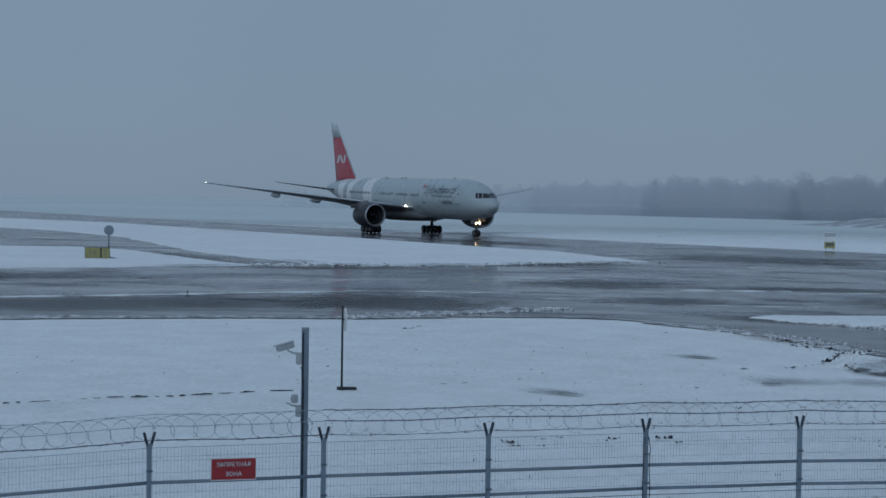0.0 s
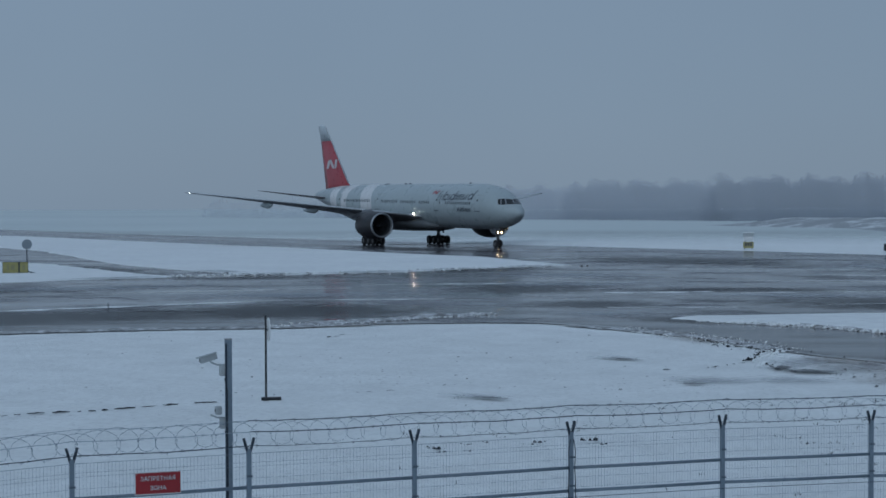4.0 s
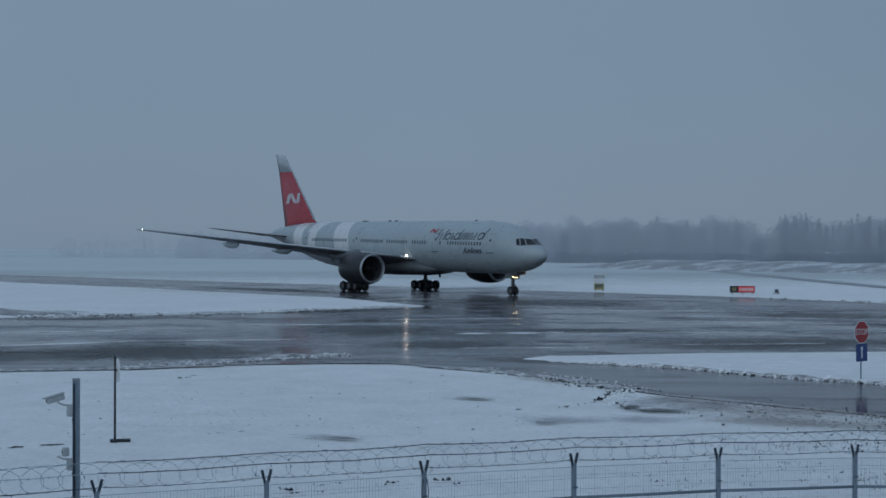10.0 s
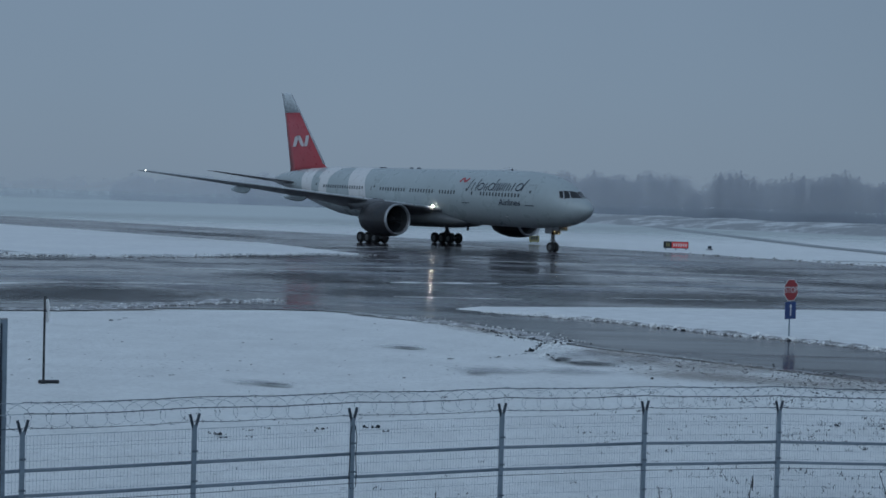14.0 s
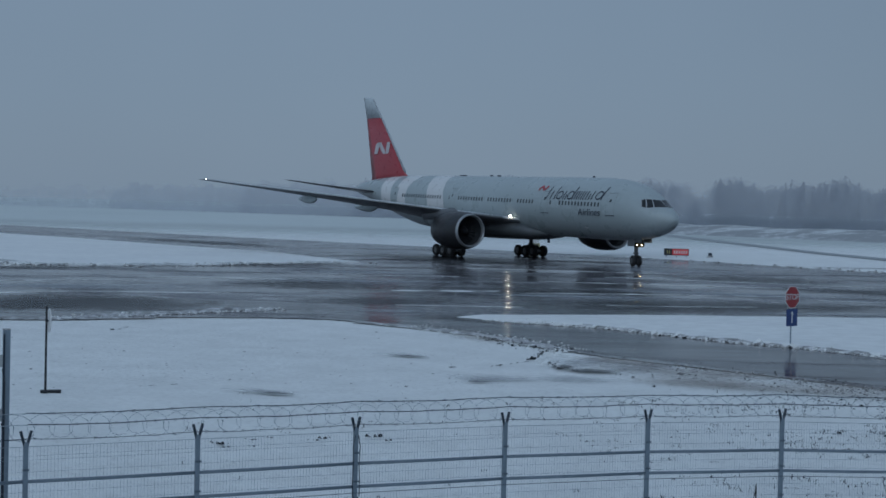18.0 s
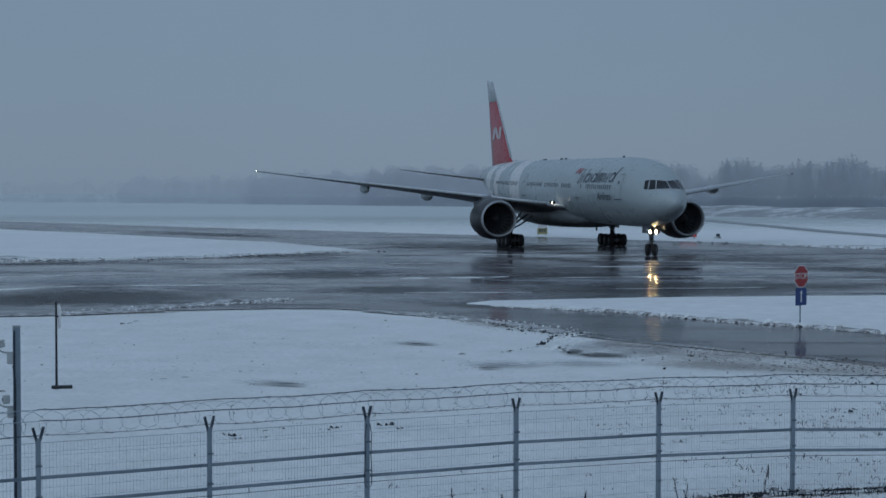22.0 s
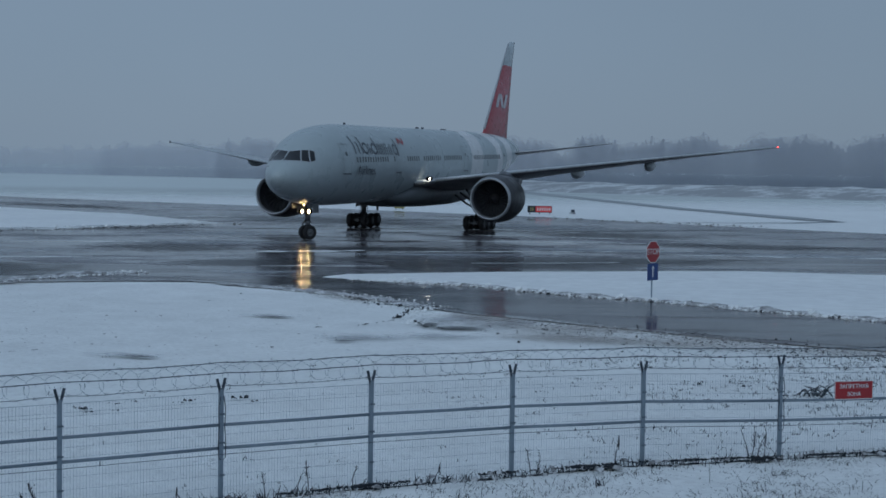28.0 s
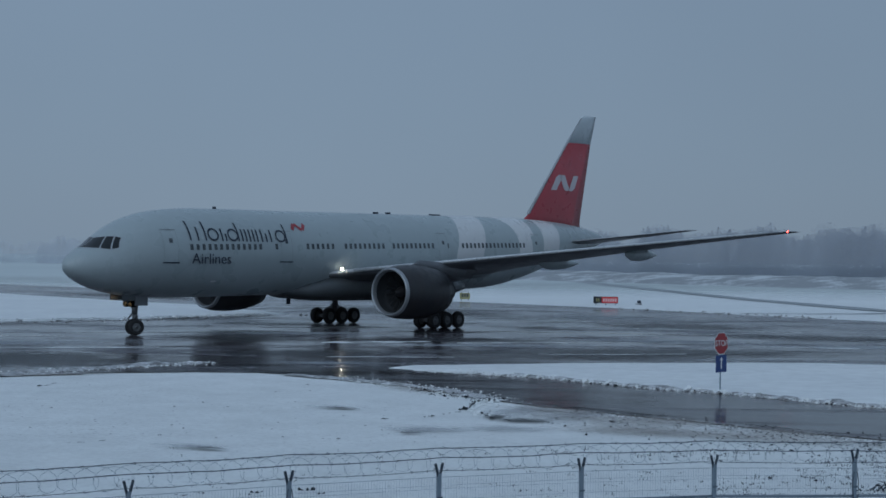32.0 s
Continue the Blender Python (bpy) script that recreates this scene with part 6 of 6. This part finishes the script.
def make_weeds():
    rnd = random.Random(21)
    near = []
    for _ in range(8500):
        x = rnd.uniform(-10, 13)
        y = rnd.uniform(15.5, fence_y(x) - 0.2)
        if fbm(x, y, 0.42, 4.0) + 0.34 * rnd.random() > (0.33 if x < 0.5 else 0.2):
            near.append((x, y, rnd.randint(2, 6), 0.1))
    blades("dry_grass", near, STRAW, "sparse dry grass blades poking through the snow", 3, 0.05, 0.24, 0.0042, 2.0)
    arcs = [(rnd.uniform(-10, 13), rnd.uniform(15.5, 27.5), 1, 0.02) for _ in range(820)]
    arcs = [a for a in arcs if a[1] < fence_y(a[0]) - 0.3]
    blades("dry_grass", arcs, STALK, "bent dark grass stalks over the snow", 13, 0.2, 0.6, 0.0046, 2.2)
    fans = [(rnd.uniform(-10, 13), rnd.uniform(15.5, 28), rnd.randint(8, 18), 0.05) for _ in range(18)]
    fans = [a for a in fans if a[1] < fence_y(a[0]) - 0.4]
    blades("dry_grass", fans, STALK, "dark fanned tufts of dead grass in the snow", 17, 0.12, 0.36, 0.005, 1.3)
    crumbs = [(rnd.uniform(-10, 13), rnd.uniform(15.5, 28)) for _ in range(400)]
    crumbs = [a for a in crumbs if a[1] < fence_y(a[0]) - 0.3]
    lumps("earth_crumbs", crumbs, 600, 0.3, 0.026, EARTH, "dark crumbs and leaf bits lying on the snow", "earth clods", 61, 0.4)
    far = []
    for _ in range(6500):
        x = rnd.uniform(-8, 20)
        y = rnd.uniform(fence_y(min(x, 17)) + 0.6, 46)
        if rnd.random() < max(0.03, 0.055 * x - 0.12) and fbm(x, y, 0.3, 9.0) > -0.1:
            far.append((x, y, rnd.randint(2, 6), 0.08))
    blades("dry_grass", far, STALK, "small dark tufts in the snow beyond the fence", 5, 0.035, 0.14, 0.009, 0.8)
    base = []
    for i in range(420):
        x = -13 + 29 * i / 420 + rnd.uniform(-0.1, 0.1)
        base.append((x, fence_y(x) - 0.12 + rnd.gauss(0, 0.07), rnd.randint(2, 7), 0.06))
    blades("dry_grass", base, STALK, "dead grass along the foot of the fence", 7, 0.06, 0.34, 0.007, 1.0)
    faded = []
    for _ in range(6500):
        x = rnd.uniform(-10, 13)
        y = rnd.uniform(15.5, fence_y(x) - 0.25)
        if fbm(x, y, 0.8, 14.0) > 0.02:
            faded.append((x, y, rnd.randint(2, 4), 0.07))
    blades("rimed_grass", faded, RIMED, "faint grey rimed grass smothered in the snow", 23, 0.03, 0.14, 0.006, 2.2)
    tufts = [(-3.25, 19.5, 16, 0.09), (4.25, 23.0, 16, 0.03), (1.4, 19.8, 16, 0.03), (-5.3, 20.3, 22, 0.04), (1.2, 20.4, 24, 0.05), (-3.2, 19.4, 14, 0.1), (5.4, 19.6, 40, 0.12), (5.0, 19.4, 40, 0.14), (2.2, 18.7, 50, 0.2), (6.2, 20.2, 30, 0.15)]
    blades("dry_grass", tufts, STALK, "dense dark tufts of dead grass in the snow", 29, 0.12, 0.36, 0.0045, 0.9)
    # tall weeds, each a thing
    tall = [(-4.75, 23.94, 0.67), (-4.06, 23.93, 0.49), (-3.9, 24.25, 0.54), (-5.74, 23.26, 0.49), (-6.08, 22.99, 0.48), (-6.35, 23.05, 0.55), (-1.77, 25.13, 0.28), (-0.49, 25.98, 0.48), (0.04, 26.12, 0.5), (0.23, 26.2, 0.53), (-0.25, 26.01, 0.31),
            (0.98, 26.6, 0.44), (2.46, 27.3, 0.3), (4.23, 27.94, 0.52), (4.4, 28.08, 0.47), (5.92, 28.6, 0.53), (8.55, 28.95, 0.7), (8.66, 29.0, 0.75), (8.75, 29.0, 0.6), (8.95, 29.1, 0.55), (-3.6, 20.97, 0.47), (1.34, 20.74, 0.46), (4.43, 21.13, 0.5), (3.38, 20.89, 0.33), (-1.63, 19.48, 0.34)]
    for k, (x, y, h) in enumerate(tall):
        w = thing("dead_weed", pose(x, y, ground_height(x, y) - 0.02, 0, 0, rnd.uniform(0, 360)), "dry brown weed stalk standing in the snow", "weed", "tall weeds by the fence")
        lean = rnd.uniform(0.05, 0.35)
        line = [(lean * h * u * u, 0.03 * math.sin(u * 5 + k), h * u * (1 - 0.12 * lean)) for u in (0, 0.25, 0.5, 0.75, 1)]
        bm = tube(bmesh.new(), line, [0.010, 0.009, 0.008, 0.007, 0.005], 5)
        for _ in range(14 if k % 2 else 5):
            u = rnd.uniform(0.35, 0.95)
            p = Vector((lean * h * u * u, 0, h * u))
            a = rnd.uniform(0, 6.28)
            q = p + Vector((math.cos(a), math.sin(a), rnd.uniform(0.5, 1.2))) * 0.1 * h
            tube(bm, [p, q], [0.004, 0.003], 4, False)
        if k < 6:
            for _ in range(34):
                u = rnd.uniform(0.62, 1.0)
                p = Vector((lean * h * u * u, 0, h * u))
                a = rnd.uniform(0, 6.28)
                tube(bm, [p, p + Vector((math.cos(a), math.sin(a), rnd.uniform(0.6, 2.0))) * 0.06 * h], [0.005, 0.003], 4, False)
        part("stem", bm, STALK, w, "branched dry stem")
        if k % 3 == 0 and k >= 6:
            top = Vector((lean * h, 0, h * 0.93))
            bm = tube(bmesh.new(), [top + Vector((rnd.gauss(0, 0.004), rnd.gauss(0, 0.004), dz)) for dz in (-0.13, -0.08, -0.03, 0.02, 0.07, 0.12)], [0.004, 0.008, 0.011, 0.010, 0.007, 0.003], 6)
            for v in bm.verts:
                v.co += Vector((rnd.gauss(0, 0.006), rnd.gauss(0, 0.006), rnd.gauss(0, 0.012)))
            part("seed_head", bm, STRAW, w, "dry seed head")
    for x, y, r in ((5.53, 28.36, 0.26), (-1.4, 25.45, 0.22), (-3.18, 24.45, 0.16), (1.25, 26.7, 0.14), (-6.6, 23.0, 0.2), (8.9, 29.1, 0.12)):
        lumps("earth_tussock", [(x - r, y - 0.05), (x + r, y + 0.05)], 130, r * 0.3, 0.04, EARTH, "dark earthy grass tussock at the foot of the fence", "tussock", int(50 + x * 7), 0.9)
        blades("dry_grass", [(x + rnd.uniform(-r, r), y, 5, 0.05) for _ in range(9)], STALK, "dead grass standing on an earthy tussock", int(90 + x * 5), 0.08, 0.24, 0.005, 1.6)
    crumbs = [(x, fence_y(x) - 0.1) for x in (-13 + 29 * k / 420 for k in range(421)) if fbm(x, 3.0, 1.1, 12.0) > -0.22]
    lumps("earth_crumbs", crumbs, 3000, 0.05, 0.032, EARTH, "broken line of dark earth crumbs under the fence", "earth clods", 63, 0.7)
    # strip of bare dark earth under the fence
    vs, fs = [], []
    n = 240
    for i in range(n + 1):
        x = -14 + 31 * i / n
        y = fence_y(x) - 0.1
        wd = 0.02 + (0.13 if x < 3 else 0.19) * max(0, 0.03 + fbm(x, 0, 1.9, 6.0))
        for j, q in enumerate((-wd, 0, wd * 0.6)):
            vs.append((x, y + q, ground_height(x, y + q) + (-0.006 if j != 1 else 0.008 + 0.04 * max(0, fbm(x, 1, 2.5, 8)))))
    for i in range(n):
        for j in range(2):
            fs.append((i * 3 + j, i * 3 + 3 + j, i * 3 + 4 + j, i * 3 + 1 + j))
    tagged(mesh("earth_strip", vs, fs, EARTH, True), "uneven strip of bare dark earth under the fence", "earth", kind="stuff")
    lumps("snow_clods", [(x, y - 0.3) for x, y in POSTS], 160, 0.25, 0.09, DIRTY, "lumps of snow along the foot of the fence", "snow clods", 12)


make_weeds()


def bent_stalk(x, y, span, height, droop, thick=0.009, turn=0.0):
    """A dead stalk bowed over to one side: it rises to its height and nods by droop."""
    st = thing("bent_stalk", pose(x, y, ground_height(x, y) - 0.01, 0, 0, turn), "dark dead grass stalk bowed over the snow", "dry grass", "bowed stalks in front of the fence")
    line = [(span * u, 0.02 * math.sin(7 * u + x), height * math.sin(math.pi / 2 * min(1.0, u / droop)) - height * 0.75 * max(0.0, u - droop) ** 1.3) for u in (0, 0.12, 0.25, 0.4, 0.55, 0.7, 0.85, 1.0)]
    part("stem", tube(bmesh.new(), line, [thick, thick, thick * 0.9, thick * 0.8, thick * 0.7, thick * 0.7, thick * 0.9, thick * 0.4], 5), STALK, st)
    head = [line[5], line[6], line[7]]
    part("leaf", tube(bmesh.new(), [Vector(p) + Vector((0, 0, -0.006)) for p in head], [thick * 0.6, thick * 1.3, thick * 0.3], 5), STRAW, st)
    return st


for x, y, span, height, droop, thick in ((-4.7, 19.4, 0.72, 0.30, 0.8, 0.013), (-1.85, 20.2, 0.42, 0.27, 0.6, 0.010), (-2.6, 18.8, 0.5, 0.2, 0.6, 0.009), (-0.55, 19.2, 0.46, 0.13, 0.5, 0.010), (5.0, 21.6, 0.4, 0.27, 0.85, 0.011), (3.9, 20.5, 0.06, 0.42, 0.95, 0.010), (4.25, 20.6, 0.05, 0.46, 0.95, 0.010),
                                       (1.75, 21.2, 0.2, 0.4, 0.9, 0.008), (3.2, 20.6, 0.16, 0.34, 0.9, 0.008), (3.45, 20.7, 0.34, 0.1, 0.5, 0.009), (-1.65, 18.8, 0.06, 0.5, 0.95, 0.010), (-1.3, 19.0, 0.02, 0.34, 0.95, 0.009), (0.4, 22.2, 0.24, 0.22, 0.7, 0.008), (0.55, 22.0, 0.34, 0.16, 0.6, 0.008), (-3.4, 22.6, 0.6, 0.1, 0.5, 0.009), (-3.3, 23.0, 0.5, 0.13, 0.5, 0.009),
                                       (5.6, 21.2, 0.34, 0.12, 0.45, 0.010), (-2.4, 23.9, 0.2, 0.28, 0.8, 0.012), (-2.1, 23.9, 0.4, 0.28, 0.5, 0.010), (2.3, 20.2, 0.16, 0.3, 0.9, 0.008), (-0.2, 21.0, 0.2, 0.14, 0.6, 0.008)):
    bent_stalk(x, y, span, height, droop, thick * 0.72)


def fallen_branch(x, y, ang):
    br = thing("fallen_branch", pose(x, y, ground_height(x, y) + 0.02, 0, 0, ang), "short black broken branch lying on the snow", "branch")
    part("branch_wood", tube(bmesh.new(), [(-0.5, 0.02, -0.01), (-0.15, -0.02, 0.02), (0.15, 0.015, 0.03), (0.5, -0.01, 0.07), (0.56, 0.02, 0.1)], [0.03, 0.026, 0.024, 0.022, 0.012], 7), EARTH, br)
    return br


fallen_branch(3.6, 19.8, 65)


def brush_heap(x, y):
    heap = thing("brush_heap", pose(x, y, ground_height(x, y), 0, 0, 20), "small dark heap of dead twigs lying in the snow", "brushwood")
    rnd = random.Random(77)
    for _ in range(26):
        a = rnd.uniform(-0.9, 0.9) + (math.pi if rnd.random() < 0.4 else 0)
        ln = rnd.uniform(0.18, 0.44)
        p = Vector((rnd.gauss(0, 0.2), rnd.gauss(0, 0.16), 0.02))
        q = p + Vector((math.cos(a) * ln, math.sin(a) * ln * 0.6, rnd.uniform(0.15, 0.9) * ln))
        mid = (p + q) / 2 + Vector((0, 0, 0.06))
        part("twig", tube(bmesh.new(), [p, mid, q], [0.019, 0.015, 0.007], 5), STALK, heap)
    return heap


brush_heap(12.75, 37.6)


# ---- what moves ----
TAXI_ROWS = [
    (0, -51.97, 252.66, -52.82), (1, -47.68, 247.18, -52.86), (2, -43.42, 241.78, -52.89), (3, -39.22, 236.50, -52.91), (4, -35.11, 231.36, -52.88),
    (5, -31.11, 226.32, -52.79), (6, -27.27, 221.43, -52.69), (7, -23.61, 216.70, -52.64), (8, -20.15, 212.14, -52.63), (9, -16.91, 207.78, -52.63),
    (10, -13.85, 203.63, -52.62), (11, -10.94, 199.70, -52.61), (12, -8.12, 195.99, -52.61), (13, -5.38, 192.49, -52.67), (14, -2.72, 189.14, -52.88),
    (15, -0.19, 185.89, -53.35), (16, 2.19, 182.69, -54.31), (17, 4.38, 179.50, -55.98), (18, 6.40, 176.26, -58.47), (19, 8.27, 172.92, -61.82),
    (20, 9.94, 169.50, -66.05), (21, 11.35, 166.00, -71.12), (22, 12.45, 162.46, -76.76), (23, 13.17, 158.90, -82.70), (24, 13.52, 155.35, -88.83),
    (25, 13.53, 151.81, -95.08), (26, 13.15, 148.26, -101.37), (27, 12.32, 144.70, -107.58), (28, 11.05, 141.10, -113.54), (29, 9.36, 137.48, -119.06),
    (30, 7.22, 133.82, -123.95), (31, 4.63, 130.12, -128.10), (32, 1.79, 126.39, -131.83)]


def motions():
    walk(AIRLINER, [(t, pose(x, y, 0.022, 0, 0, h)) for t, x, y, h in TAXI_ROWS])
    ts = [r[0] for r in TAXI_ROWS]
    dist = [0.0]
    for a, b in zip(TAXI_ROWS, TAXI_ROWS[1:]):
        dist.append(dist[-1] + math.hypot(b[1] - a[1], b[2] - a[2]))
    turn = []
    for i in range(len(ts)):
        a, b = TAXI_ROWS[max(i - 1, 0)], TAXI_ROWS[min(i + 1, len(ts) - 1)]
        step = dist[min(i + 1, len(ts) - 1)] - dist[max(i - 1, 0)]
        turn.append(math.degrees(math.atan(25.8 * radians(b[3] - a[3]) / step)))
    walk(NOSE_LEG, [(t, pose(GEAR_S - 5.9, 0, 0, 0, 0, d)) for t, d in zip(ts, turn)])
    fine = [i / 10 for i in range(321)]
    for group in (WHEELS, NOSE):
        for ob, r, at in group:
            rows = []
            for t in fine:
                roll = np.interp(t, ts, dist) / r
                rows.append((t, Matrix.Translation(at) @ Matrix.Rotation(roll, 4, "Y")))
            walk(ob, rows)


motions()
